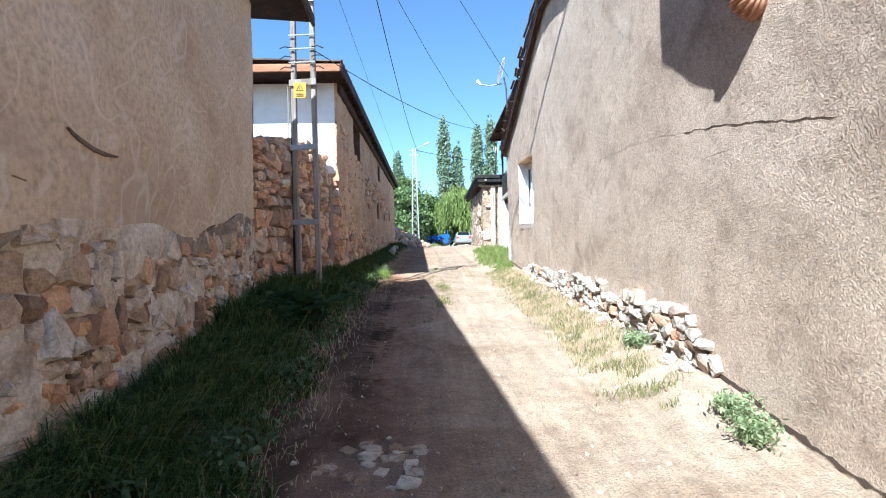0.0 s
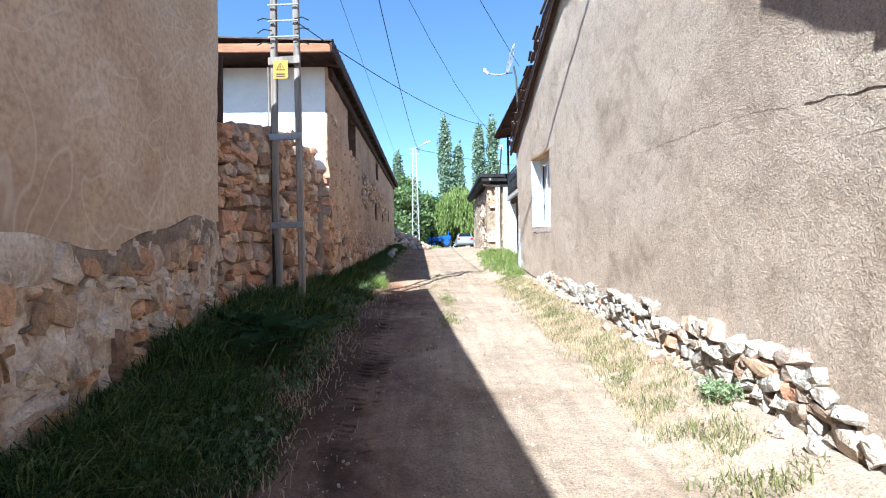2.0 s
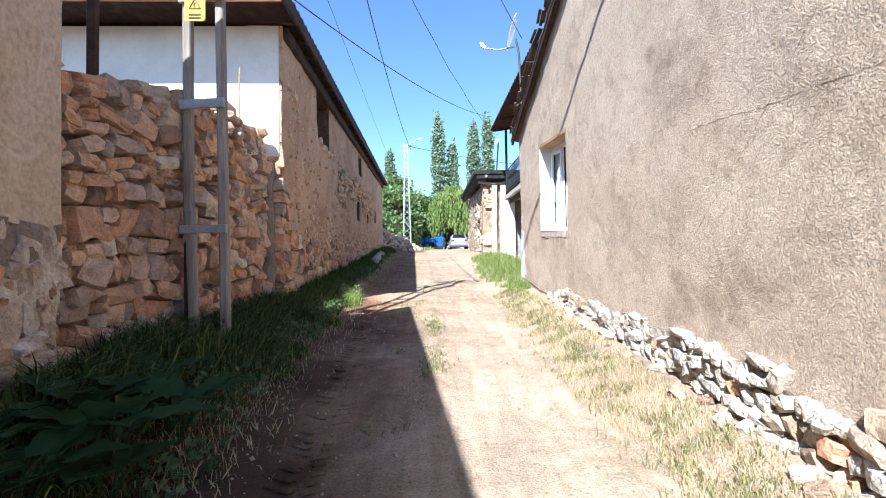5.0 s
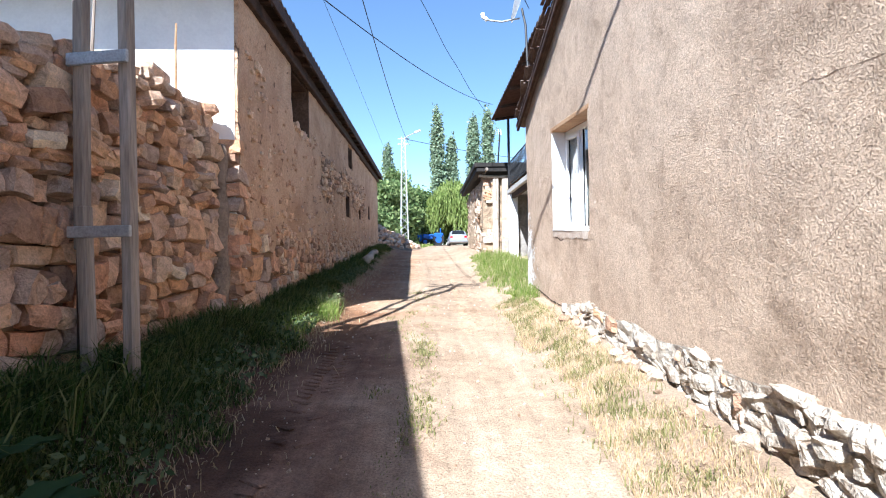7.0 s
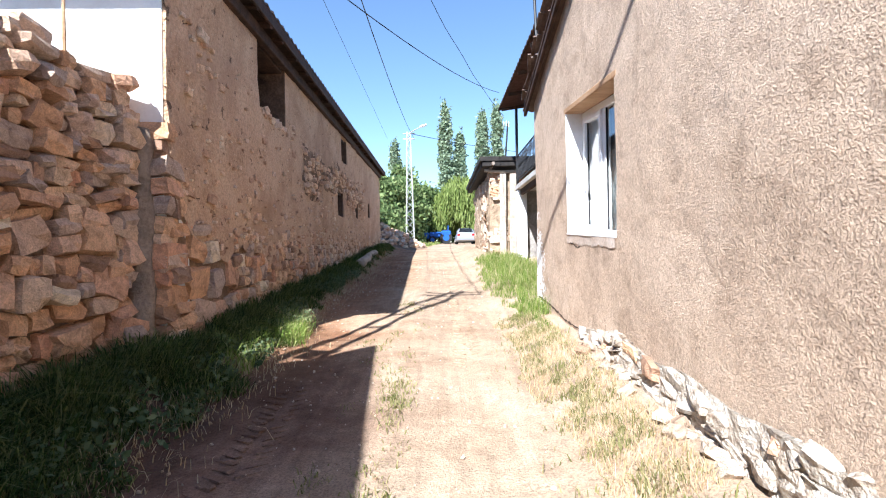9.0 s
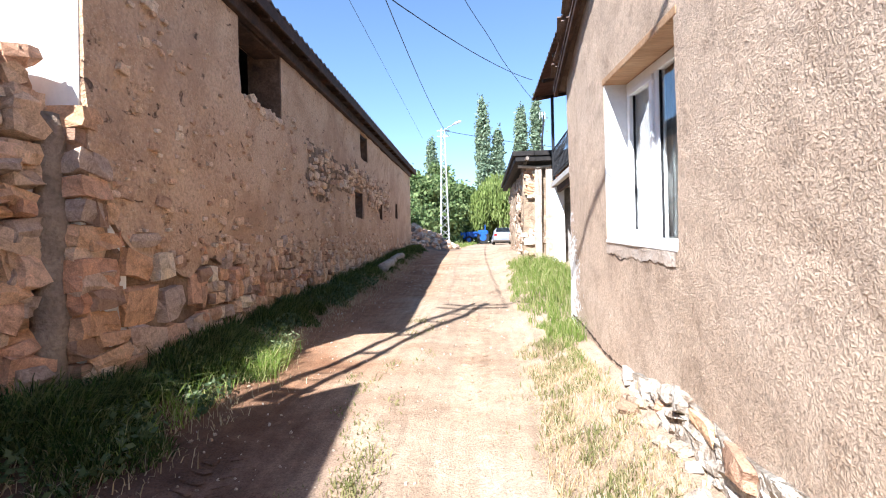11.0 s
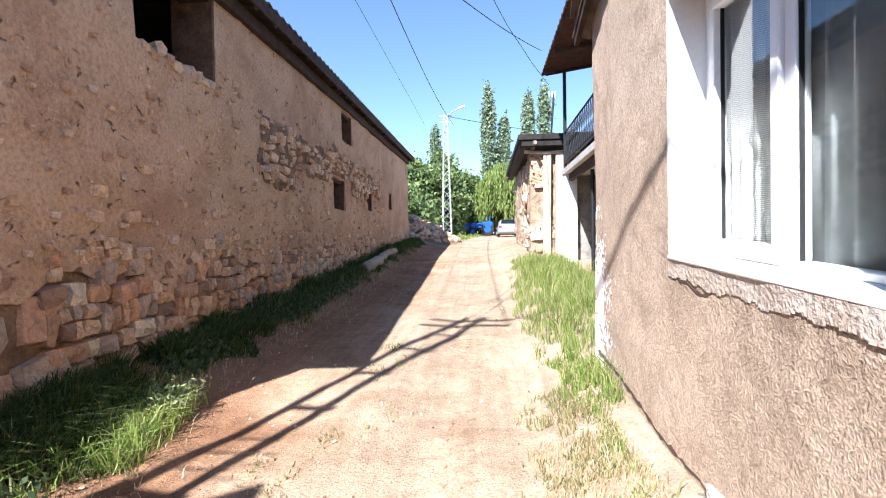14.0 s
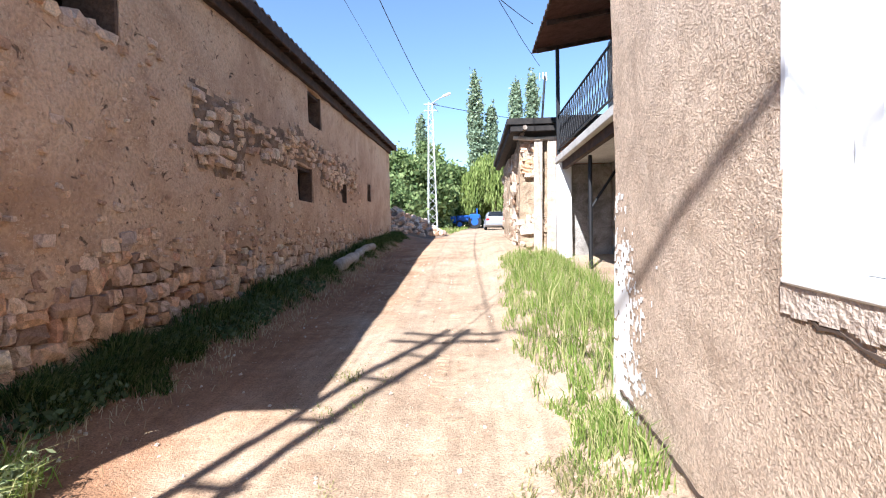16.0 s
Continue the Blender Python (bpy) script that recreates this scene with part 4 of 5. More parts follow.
for k in range(4):
    bm = bmesh.new()
    beam(bm, corner(k, PB), corner(k, PT), 0.075, 0.075)
    under(part("leg", bm, M_STEEL), pylon)
    z, n = PB + 0.3, 0
    while z < PT - 0.5:
        h = 0.62 - 0.025 * (z - PB)
        bm = bmesh.new()
        a, b = (k, (k + 1) % 4) if n % 2 else ((k + 1) % 4, k)
        beam(bm, corner(a, z), corner(b, z + h), 0.05, 0.03)
        under(part("lattice_bar", bm, M_STEEL), pylon)
        z += h
        n += 1
for z in (11.5, 11.95):
    bm = bmesh.new()
    beam(bm, (-2.1, 45.9, z), (-1.1, 45.9, z), 0.08, 0.08)
    under(part("cross_arm", bm, M_STEEL), pylon)
bm = bmesh.new()
tube(bm, [(-1.6, 45.9, 11.9), (-1.2, 45.7, 12.15), (-0.6, 45.5, 12.4)], 0.04, 6)
arm = under(part("lamp_arm", bm, M_STEEL), pylon)
bm = bmesh.new()
block(bm, (0.6, 0.22, 0.14), pose(-0.4, 45.45, 12.45, 0, -20, 0), 0.04)
part("lamp_head", bm, M_PVC, arm)

# ---- fallen log ----
log = thing("log", (-1.95, 24, 1.75), "pale stripped log lying on the grass by the house", "log")
bm = bmesh.new()
lp = []
for k in range(13):
    t = k / 12
    yy = 21.9 + 4.4 * t
    xx = -1.92 - 0.1 * t + 0.04 * math.sin(t * 7)
    lp.append((xx, yy, ground_z(xx, yy) + 0.1 + 0.03 * math.sin(t * 9)))
tube(bm, lp, [0.15 - 0.04 * k / 12 + 0.025 * math.sin(k * 2.1) for k in range(13)], 12)
for v in bm.verts:
    v.co += noise.noise_vector(v.co * 3) * 0.03
under(part("trunk", bm, M_LOG, None, "", True), log)


# ---- silver car ----
M_SILVER = plain("silver car paint", (0.36, 0.375, 0.41), 0.32, 0.5, 0.03)
M_TYRE = plain("black rubber", (0.02, 0.02, 0.02), 0.8)
M_RED = plain("red lamp glass", (0.45, 0.02, 0.02), 0.25)
M_AUTOGLASS = plain("dark car glass", (0.03, 0.035, 0.04), 0.05)
CARX, CARY = 3.1, 49.8
CARZ = ground_z(CARX, CARY - 1.8, False)
car = thing("car", (CARX, CARY, CARZ), "silver saloon car parked with its rear to the lane", "car")


def loft(sections, mat, name, parent, label="", smooth=True):
    """A body from sections (y, half width low, half width high, z low, z high) with rounded sides."""
    verts, faces = [], []
    n = 12
    for yy, wl, wh, zl, zh in sections:
        ring = [(-wl, zl), (-wl * 1.02, zl + (zh - zl) * 0.3), (-wl * 0.99, zl + (zh - zl) * 0.6), (-wh * 1.0, zl + (zh - zl) * 0.9), (-wh * 0.9, zh), (-wh * 0.4, zh + 0.015)]
        ring += [(-x, z) for x, z in reversed(ring)]
        verts += [(CARX + x, CARY + yy, CARZ + z) for x, z in ring]
    for i in range(len(sections) - 1):
        for k in range(n):
            a, b = i * n + k, i * n + (k + 1) % n
            faces.append((a, b, b + n, a + n))
    faces.append(tuple(range(n))[::-1])
    faces.append(tuple(range((len(sections) - 1) * n, len(sections) * n)))
    return under(part_py(name, verts, faces, mat, None, label, smooth), parent)


loft([(-2.12, 0.72, 0.66, 0.42, 0.85), (-2.02, 0.82, 0.76, 0.28, 1.0), (-1.5, 0.85, 0.78, 0.24, 1.02), (-0.5, 0.86, 0.8, 0.24, 0.97), (0.9, 0.86, 0.8, 0.24, 0.95), (1.7, 0.84, 0.76, 0.26, 0.84), (2.1, 0.74, 0.64, 0.36, 0.68)], M_SILVER, "body", car, "silver painted body")
loft([(-1.75, 0.72, 0.66, 0.95, 1.0), (-1.1, 0.74, 0.58, 0.95, 1.42), (0.1, 0.74, 0.57, 0.95, 1.44), (1.0, 0.73, 0.64, 0.92, 0.98)], M_SILVER, "cabin", car)
bm = bmesh.new()
v = [bm.verts.new((CARX + x, CARY + y, CARZ + z)) for x, y, z in ((-0.6, -1.68, 1.05), (0.6, -1.68, 1.05), (0.5, -1.16, 1.4), (-0.5, -1.16, 1.4))]
bm.faces.new(v)
bmesh.ops.solidify(bm, geom=bm.faces[:], thickness=-0.03)
bmesh.ops.translate(bm, verts=bm.verts[:], vec=(0, -0.03, 0.02))
under(part("rear_window", bm, M_AUTOGLASS), car)
for s in (-1, 1):
    boxed("tail_light", (CARX + s * 0.62 - 0.13, CARY - 2.13, CARZ + 0.72), (CARX + s * 0.62 + 0.13, CARY - 2.02, CARZ + 0.9), M_RED, car, "red tail light", 0.02)
    for yy in (-1.35, 1.3):
        bm = bmesh.new()
        tube(bm, [(CARX + s * 0.68, CARY + yy, CARZ + 0.31), (CARX + s * 0.87, CARY + yy, CARZ + 0.31)], 0.31, 20)
        w = under(part("wheel", bm, M_TYRE, None, "black tyre"), car)
        bm = bmesh.new()
        tube(bm, [(CARX + s * 0.84, CARY + yy, CARZ + 0.31), (CARX + s * 0.885, CARY + yy, CARZ + 0.31)], 0.19, 16)
        part("rim", bm, M_STEEL, w, "steel rim")
boxed("number_plate", (CARX - 0.26, CARY - 2.145, CARZ + 0.66), (CARX + 0.26, CARY - 2.115, CARZ + 0.78), M_PVC, car, "white number plate", 0)
boxed("bumper", (CARX - 0.8, CARY - 2.17, CARZ + 0.34), (CARX + 0.8, CARY - 1.95, CARZ + 0.58), M_SILVER, car, "", 0.05)

# ---- blue farm machine ----
M_BLUE = plain("blue machine paint", (0.02, 0.10, 0.40), 0.4, 0, 0.3)
TX, TY = 0.8, 57.0
TZ = ground_z(TX, TY, False)
trac = thing("tractor", (TX, TY, TZ), "blue tractor standing under the willow", "tractor")
boxed("hood", (TX - 1.0, TY - 0.35, TZ + 0.65), (TX + 0.2, TY + 0.35, TZ + 1.25), M_BLUE, trac, "blue hood", 0.08)
boxed("fender", (TX + 0.2, TY - 0.85, TZ + 0.8), (TX + 1.25, TY - 0.45, TZ + 1.35), M_BLUE, trac, "blue fender", 0.12)
boxed("fender", (TX + 0.2, TY + 0.45, TZ + 0.8), (TX + 1.25, TY + 0.85, TZ + 1.35), M_BLUE, trac, "blue fender", 0.12)
boxed("roll_bar", (TX + 0.9, TY - 0.5, TZ + 1.2), (TX + 1.0, TY + 0.5, TZ + 1.9), M_BLUE, trac, "blue roll bar", 0.03)
boxed("seat", (TX + 0.5, TY - 0.25, TZ + 1.0), (TX + 0.95, TY + 0.25, TZ + 1.5), M_BLACK, trac, "", 0.08)
boxed("plough_frame", (TX - 1.6, TY - 0.7, TZ + 0.5), (TX - 1.05, TY + 0.5, TZ + 1.2), M_BLUE, trac, "blue implement frame", 0.1)
for dx, rr in ((0.72, 0.62), (-0.7, 0.4)):
    for s in (-1, 1):
        bm = bmesh.new()
        tube(bm, [(TX + dx, TY + s * 0.55, TZ + rr), (TX + dx, TY + s * 0.85, TZ + rr)], rr, 20)
        w = under(part("wheel", bm, M_TYRE), trac)
        bm = bmesh.new()
        tube(bm, [(TX + dx, TY + s * 0.8, TZ + rr), (TX + dx, TY + s * 0.87, TZ + rr)], rr * 0.55, 16)
        part("rim", bm, M_BLUE, w, "blue rim")


# ---- trees ----
def leaf_cloud(name, centres, size, mat, parent, label, flat=0.0, seed=1, stretch=1.6):
    """Many small leaves, one rhombus each, at the given centres."""
    r = np.random.default_rng(seed)
    c = np.asarray(centres)
    n = len(c)
    a = r.normal(size=(n, 3))
    a /= np.linalg.norm(a, axis=1)[:, None]
    b = np.cross(a, r.normal(size=(n, 3)))
    b /= np.linalg.norm(b, axis=1)[:, None]
    if flat:
        a = a * (1 - flat) + np.array([0, 0, -1.0]) * flat
        a /= np.linalg.norm(a, axis=1)[:, None]
    s = (size * r.uniform(0.6, 1.4, n))[:, None]
    v = np.stack([c - a * s * stretch / 2, c + b * s / 2, c + a * s * stretch / 2, c - b * s / 2], axis=1).reshape(-1, 3)
    return under(part_py(name, v.tolist(), np.arange(4 * n).reshape(-1, 4).tolist(), mat, None, label), parent)


M_POPLAR = foliage("poplar leaves", (0.15, 0.21, 0.135), (0.23, 0.305, 0.2), (0.33, 0.40, 0.28))
M_BUSH = foliage("broad leaves", (0.07, 0.12, 0.042), (0.15, 0.21, 0.08), (0.27, 0.33, 0.14))
M_WILLOW = foliage("willow leaves", (0.11, 0.16, 0.04), (0.20, 0.26, 0.07), (0.31, 0.36, 0.13))
M_BARK = surface("grey bark", (0.10, 0.08, 0.06), (0.16, 0.13, 0.10), (0.22, 0.19, 0.15), 4, 40, 0.95, 0.8, 0.02, (1, 1, 0.2))


def trunk(points, radii, parent, name="trunk"):
    bm = bmesh.new()
    tube(bm, points, radii, 9)
    return under(part(name, bm, M_BARK, None, "", True), parent)


def poplar(x, y, top, width, seed):
    r = np.random.default_rng(seed)
    z0 = ground_z(x, y, False)
    t = thing("poplar_tree", (x, y, z0), "tall slender columnar poplar with dense green leaves", "tree", "poplars beyond the lane")
    h = top - z0
    trunk([(x, y, z0 - 0.2), (x + 0.1, y, z0 + h * 0.5), (x, y, z0 + h * 0.93)], [0.28, 0.16, 0.03], t)
    pts = []
    for k in range(110):
        f = r.uniform(0.05, 0.97)
        rad = width * (0.62 + 0.38 * math.sin(math.pi * min(1, f * 1.05))) * (1.0 if f < 0.86 else max(0.25, 1 - (f - 0.86) / 0.15))
        ang = r.uniform(0, 2 * math.pi)
        d = rad * r.uniform(0.25, 0.8)
        m = 75
        j = r.normal(0, 1, (m, 3)) * (0.2, 0.2, 0.55)
        pts.append(j + (x + math.cos(ang) * d, y + math.sin(ang) * d, z0 + h * f))
    leaf_cloud("crown", np.vstack(pts), 0.24, M_POPLAR, t, "", 0.0, seed)


for x, top, w, s in ((1.9, 22.2, 1.25, 1), (3.9, 18.4, 1.05, 2), (7.0, 21.4, 1.2, 3), (9.1, 22.3, 1.4, 4), (-5.1, 17.6, 1.1, 5)):
    poplar(x, 70 + s * 0.7, top, w, s)


def broad_tree(x, y, top, width, seed, name="tree", label="leafy broad green tree", size=0.24, clumps=60):
    r = np.random.default_rng(seed)
    z0 = ground_z(x, y, False)
    t = thing(name, (x, y, z0), label, "tree", "trees behind the pylon")
    h = top - z0
    trunk([(x, y, z0 - 0.2), (x + 0.15, y, z0 + h * 0.35), (x, y + 0.1, z0 + h * 0.7)], [0.22, 0.16, 0.05], t)
    for k in range(5):
        a = r.uniform(0, 6.28)
        trunk([(x + 0.1, y, z0 + h * (0.25 + 0.08 * k)), (x + math.cos(a) * width * 0.6, y + math.sin(a) * width * 0.6, z0 + h * (0.5 + 0.08 * k))], [0.07, 0.02], t, "limb")
    pts = []
    for k in range(clumps):
        f = r.uniform(0.08, 1.0)
        rad = width * math.sin(math.pi * min(0.97, f * 0.8 + 0.16)) ** 0.6
        a = r.uniform(0, 6.28)
        d = rad * r.uniform(0.3, 1.0)
        m = 130
        s = 0.36 + 0.2 * r.random()
        pts.append(np.column_stack([r.normal(x + math.cos(a) * d, s, m), r.normal(y + math.sin(a) * d, s, m), r.normal(z0 + h * f * 0.95, s * 0.8, m)]))
    leaf_cloud("crown", np.vstack(pts), size, M_BUSH, t, "", 0.0, seed)


for x, y, top, w, s in ((-4.6, 52, 9.8, 2.2, 11), (-2.6, 54, 9.2, 2.0, 12), (-6.5, 50, 9.2, 2.2, 13), (-0.9, 60, 9.4, 2.2, 14), (-9.5, 54, 10.5, 2.6, 15), (6.5, 64, 10.4, 3.0, 16), (-3.2, 62, 12.5, 1.7, 17), (10.5, 62, 10.0, 3.0, 18), (1.0, 66, 9.0, 2.8, 19)):
    broad_tree(x, y, top, w, s)
broad_tree(-3.6, 43.5, 5.4, 1.3, 31, "bush", "dense green bush behind the rubble heap", 0.18, 30)
broad_tree(-5.0, 41.5, 6.0, 1.3, 32, "bush", "dense green bush behind the rubble heap", 0.18, 30)


def willow(x, y, top, width, seed):
    r = np.random.default_rng(seed)
    z0 = ground_z(x, y, False)
    t = thing("willow_tree", (x, y, z0), "weeping willow with long hanging yellow-green branches", "tree")
    h = top - z0
    trunk([(x, y, z0 - 0.2), (x + 0.2, y, z0 + h * 0.35), (x, y, z0 + h * 0.75)], [0.35, 0.25, 0.08], t)
    pts = []
    for k in range(330):
        a = r.uniform(0, 6.28)
        d = width * math.sqrt(r.random())
        zt = z0 + h * (1.0 - 0.38 * (d / width) ** 2) + r.normal(0, 0.3)
        ln = min(zt - z0 - 0.9, h * r.uniform(0.25, 0.6))
        m = 60
        f = r.random(m)
        pts.append(np.column_stack([x + math.cos(a) * d * (1 + 0.12 * f) + r.normal(0, 0.1, m), y + math.sin(a) * d + r.normal(0, 0.1, m), zt - ln * f]))
    leaf_cloud("crown", np.vstack(pts), 0.14, M_WILLOW, t, "", 0.75, seed, 3.2)


willow(3.3, 60.0, 10.2, 3.3, 21)
willow(0.9, 61.5, 8.6, 2.0, 22)


# ---- grass ----
def blades(name, spots, height, width, mat, label, seed=1, lean=0.5, kind="stuff"):
    """Bent tapering blades, three faces each; spots are x, y, scale."""
    r = np.random.default_rng(seed)
    p = np.asarray(spots)
    n = len(p)
    base = np.column_stack([p[:, 0], p[:, 1], [ground_z(a, b) - 0.01 for a, b in p[:, :2]]])
    h = (height * p[:, 2] * r.uniform(0.5, 1.35, n))[:, None]
    w = (width * r.uniform(0.6, 1.4, n))[:, None]
    ang = r.uniform(0, 2 * math.pi, n)
    side = np.column_stack([np.cos(ang), np.sin(ang), np.zeros(n)])
    la = r.uniform(0, 2 * math.pi, n)
    ld = np.column_stack([np.cos(la), np.sin(la), np.zeros(n)]) * (lean * r.uniform(0.1, 1.0, n))[:, None]
    up = np.array([0, 0, 1.0])
    m = base + up * h * 0.55 + ld * h * 0.3
    tip = base + up * h * (1 - 0.25 * lean) + ld * h * 0.95
    v = np.stack([base - side * w, base + side * w, m + side * w * 0.7, m - side * w * 0.7, tip], axis=1).reshape(-1, 3)
    f = []
    for k in range(n):
        q = 5 * k
        f += [(q, q + 1, q + 2, q + 3), (q + 3, q + 2, q + 4)]
    ob = part_py(name, v.tolist(), f, mat)
    return tagged(ob, label, "grass", kind=kind)


# verge grass: blade colours darkened for the shade by the walls
M_SHADEGRASS = foliage("green grass", (0.016, 0.036, 0.008), (0.05, 0.095, 0.018), (0.26, 0.27, 0.11))
# grass in the sun: brightness put into the blade colours, palest for the tuft
M_LUSH = foliage("lush grass brightened for sun", (0.10, 0.17, 0.03), (0.19, 0.26, 0.055), (0.42, 0.39, 0.19))
M_LITGRASS = foliage("grass brightened as if sunlit", (0.17, 0.27, 0.05), (0.29, 0.38, 0.09), (0.55, 0.52, 0.26))
M_STRAW = foliage("dry straw grass", (0.40, 0.29, 0.16), (0.52, 0.41, 0.25), (0.62, 0.53, 0.36))
M_OLIVE = foliage("grey-green weeds", (0.13, 0.14, 0.055), (0.23, 0.23, 0.09), (0.38, 0.33, 0.17))


def road_edge(y):
    return float(np.interp(y, (0, 3, 8, 11.8, 12.6, 13.4, 14.3, 15.2, 20, 34), (-1.05, -1.1, -1.35, -1.4, -1.45, -1.6, -1.75, -1.62, -1.65, -1.8)))


spots, dry = [], []
while len(spots) < 85000:
    y = rng.choice((rng.uniform(0.2, 16), rng.uniform(0.2, 34)))
    a, b = left_edge(y) + 0.02, road_edge(y) + 0.12 * math.sin(y * 3.1) + 0.1 * math.sin(y * 7.7)
    x = rng.uniform(a, b)
    edge = (b - x) / (b - a)
    if math.hypot((x + 1.75) / 0.5, (y - 6.45) / 0.85) < 1 and rng.random() < 0.8:
        continue
    if noise.noise(Vector((x * 2.2, y * 2.2, 3))) < -0.28 or rng.random() > (0.35 + edge * 1.3) * (0.6 if 13.2 < y < 14.8 else 1.0):
        continue
    spots.append((x, y, 0.35 + 0.75 * min(1, edge * 1.6) * (1 + 1.0 * noise.noise(Vector((x * 2.0, y * 2.0, 9))) + 0.6 * noise.noise(Vector((x * 7, y * 7, 2))))))
blades("grass", spots, 0.31, 0.0042, M_SHADEGRASS, "green unmown grass along the wall foot, darkened for shade", 3, 1.7)
while len(dry) < 13000:
    y = rng.uniform(0.2, 30)
    b = road_edge(y)
    x = rng.gauss(b - 0.22, 0.26)
    if x > left_edge(y) + 0.05:
        dry.append((x, y, rng.uniform(0.3, 0.8)))
blades("dry_grass", dry, 0.2, 0.004, M_STRAW, "dry straw-coloured grass at the verge edge", 4, 1.3)
spots = []
while len(spots) < 15000:
    y = rng.uniform(4.2, 13.4)
    t = (y - 4.2) / 9.2
    x = rng.uniform(1.5 + 0.08 * math.sin(y * 2.2) - 0.05 * t, 2.1)
    if noise.noise(Vector((x * 2.5, y * 1.8, 5))) > -0.32 and (y > 4.9 or rng.random() < 0.5):
        spots.append((x, y, rng.uniform(0.4, 1.0)))
blades("dry_grass", spots, 0.11, 0.003, M_STRAW, "dry straw-coloured grass beside the footing stones", 5, 0.9)
spots = []
while len(spots) < 6500:
    y = rng.uniform(3.6, 13.8)
    x = rng.gauss(1.75, 0.16)
    if x < 2.15 and noise.noise(Vector((x * 3.5, y * 4.4, 15))) > -0.05:
        spots.append((x, y, rng.uniform(0.4, 1.0)))
blades("weeds", spots, 0.12, 0.0045, M_OLIVE, "grey-green low weeds beside the track", 6, 1.0)
spots = []
while len(spots) < 10500:
    y = rng.uniform(11.6, 24.0)
    lo = float(np.interp(y, (11.6, 13.2, 14.6, 17, 20, 24), (1.9, 1.86, 1.78, 1.66, 1.75, 2.0))) + 0.07 * math.sin(y * 5)
    x = rng.uniform(lo, 2.05 if y < 13.2 else (2.22 if y < 14.55 else 3.45))
    if noise.noise(Vector((x * 3.5, y * 3.0, 41))) < -0.22 or rng.random() > 0.3 + 0.7 * smooth_step(12.0, 14.5, y):
        continue
    if y > 19 and rng.random() < 0.3:
        continue
    e = min(1, (x - lo) * 2.2)
    spots.append((x, y, (0.35 + 0.7 * e) * (0.3 + 0.7 * smooth_step(12.0, 15.5, y)) * (0.85 + 0.7 * noise.noise(Vector((x * 2.5, y * 2.5, 30))))))
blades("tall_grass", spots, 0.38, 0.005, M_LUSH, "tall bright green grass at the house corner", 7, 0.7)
spots = [(rng.uniform(-12, 2.0 - 0.02 * k % 1), rng.uniform(39, 66), rng.uniform(0.5, 1.2)) for k in range(14000)]
spots = [(x, y, s) for x, y, s in spots if x < 0.2 + (y - 42) * 0.05]
spots += [(rng.uniform(5, 14), rng.uniform(36, 66), rng.uniform(0.5, 1.2)) for k in range(5000)]
blades("meadow_grass", spots, 0.3, 0.02, M_LUSH, "sunlit meadow grass around the trees", 8, 0.8)
# weedy strip between the wheel tracks
spots = []
for k in range(46):
    y = rng.uniform(6.5, 16)
    x = 0.1 + rng.gauss(0, 0.16)
    s = rng.uniform(0.3, 0.9)
    for j in range(rng.randint(12, 50)):
        spots.append((x + rng.gauss(0, 0.05), y + rng.gauss(0, 0.09), s))
for y in (10.5, 10.8, 10.3, 9.0, 8.6):
    for j in range(120):
        spots.append((0.2 + rng.gauss(0, 0.08), y + rng.gauss(0, 0.12), 0.8))
blades("track_weeds", spots, 0.09, 0.005, M_OLIVE, "small trodden weeds between the wheel tracks", 9, 1.2)
spots = []
for k in range(1500):
    y = rng.uniform(12.4, 13.55)
    spots.append((-1.25 - 0.17 * (y - 12.3) + rng.gauss(-0.05, 0.08), y, rng.uniform(0.35, 1.15)))
for k in range(1100):
    y = rng.uniform(10.6, 12.9)
    spots.append((rng.uniform(left_edge(y) + 0.1, road_edge(y) + 0.02), y, rng.uniform(0.4, 1.1)))
spots = [s for s in spots if s[0] > left_edge(s[1]) + 0.05]
blades("grass_tuft", spots, 0.31, 0.005, M_LITGRASS, "grass tuft at the bend of the verge, brightened as sunlit", 10, 1.5)

spots = []
while len(spots) < 9000:
    y = rng.uniform(4.6, 9.6)
    x = left_edge(y) + 0.04 + abs(rng.gauss(0, 0.3))
    if x < road_edge(y) - 0.3 and math.hypot((x + 1.75) / 0.5, (y - 6.45) / 0.85) > 1 and noise.noise(Vector((x * 1.7, y * 1.7, 21))) > -0.15:
        spots.append((x, y, rng.uniform(0.5, 1.1) * (0.6 + 0.5 * smooth_step(4.6, 5.6, y) * smooth_step(9.6, 8.4, y))))
blades("tall_weeds", spots, 0.5, 0.007, M_SHADEGRASS, "tall weeds at the foot of the yard wall, darkened for shade", 12, 1.2)

# bushy weed by the rough-cast wall and burdock leaves
M_BROAD = foliage("broad weed leaves", (0.06, 0.10, 0.045), (0.11, 0.155, 0.075), (0.18, 0.23, 0.125))


M_WEED = foliage("grey-green weed leaves", (0.16, 0.21, 0.10), (0.26, 0.32, 0.16), (0.40, 0.44, 0.25))


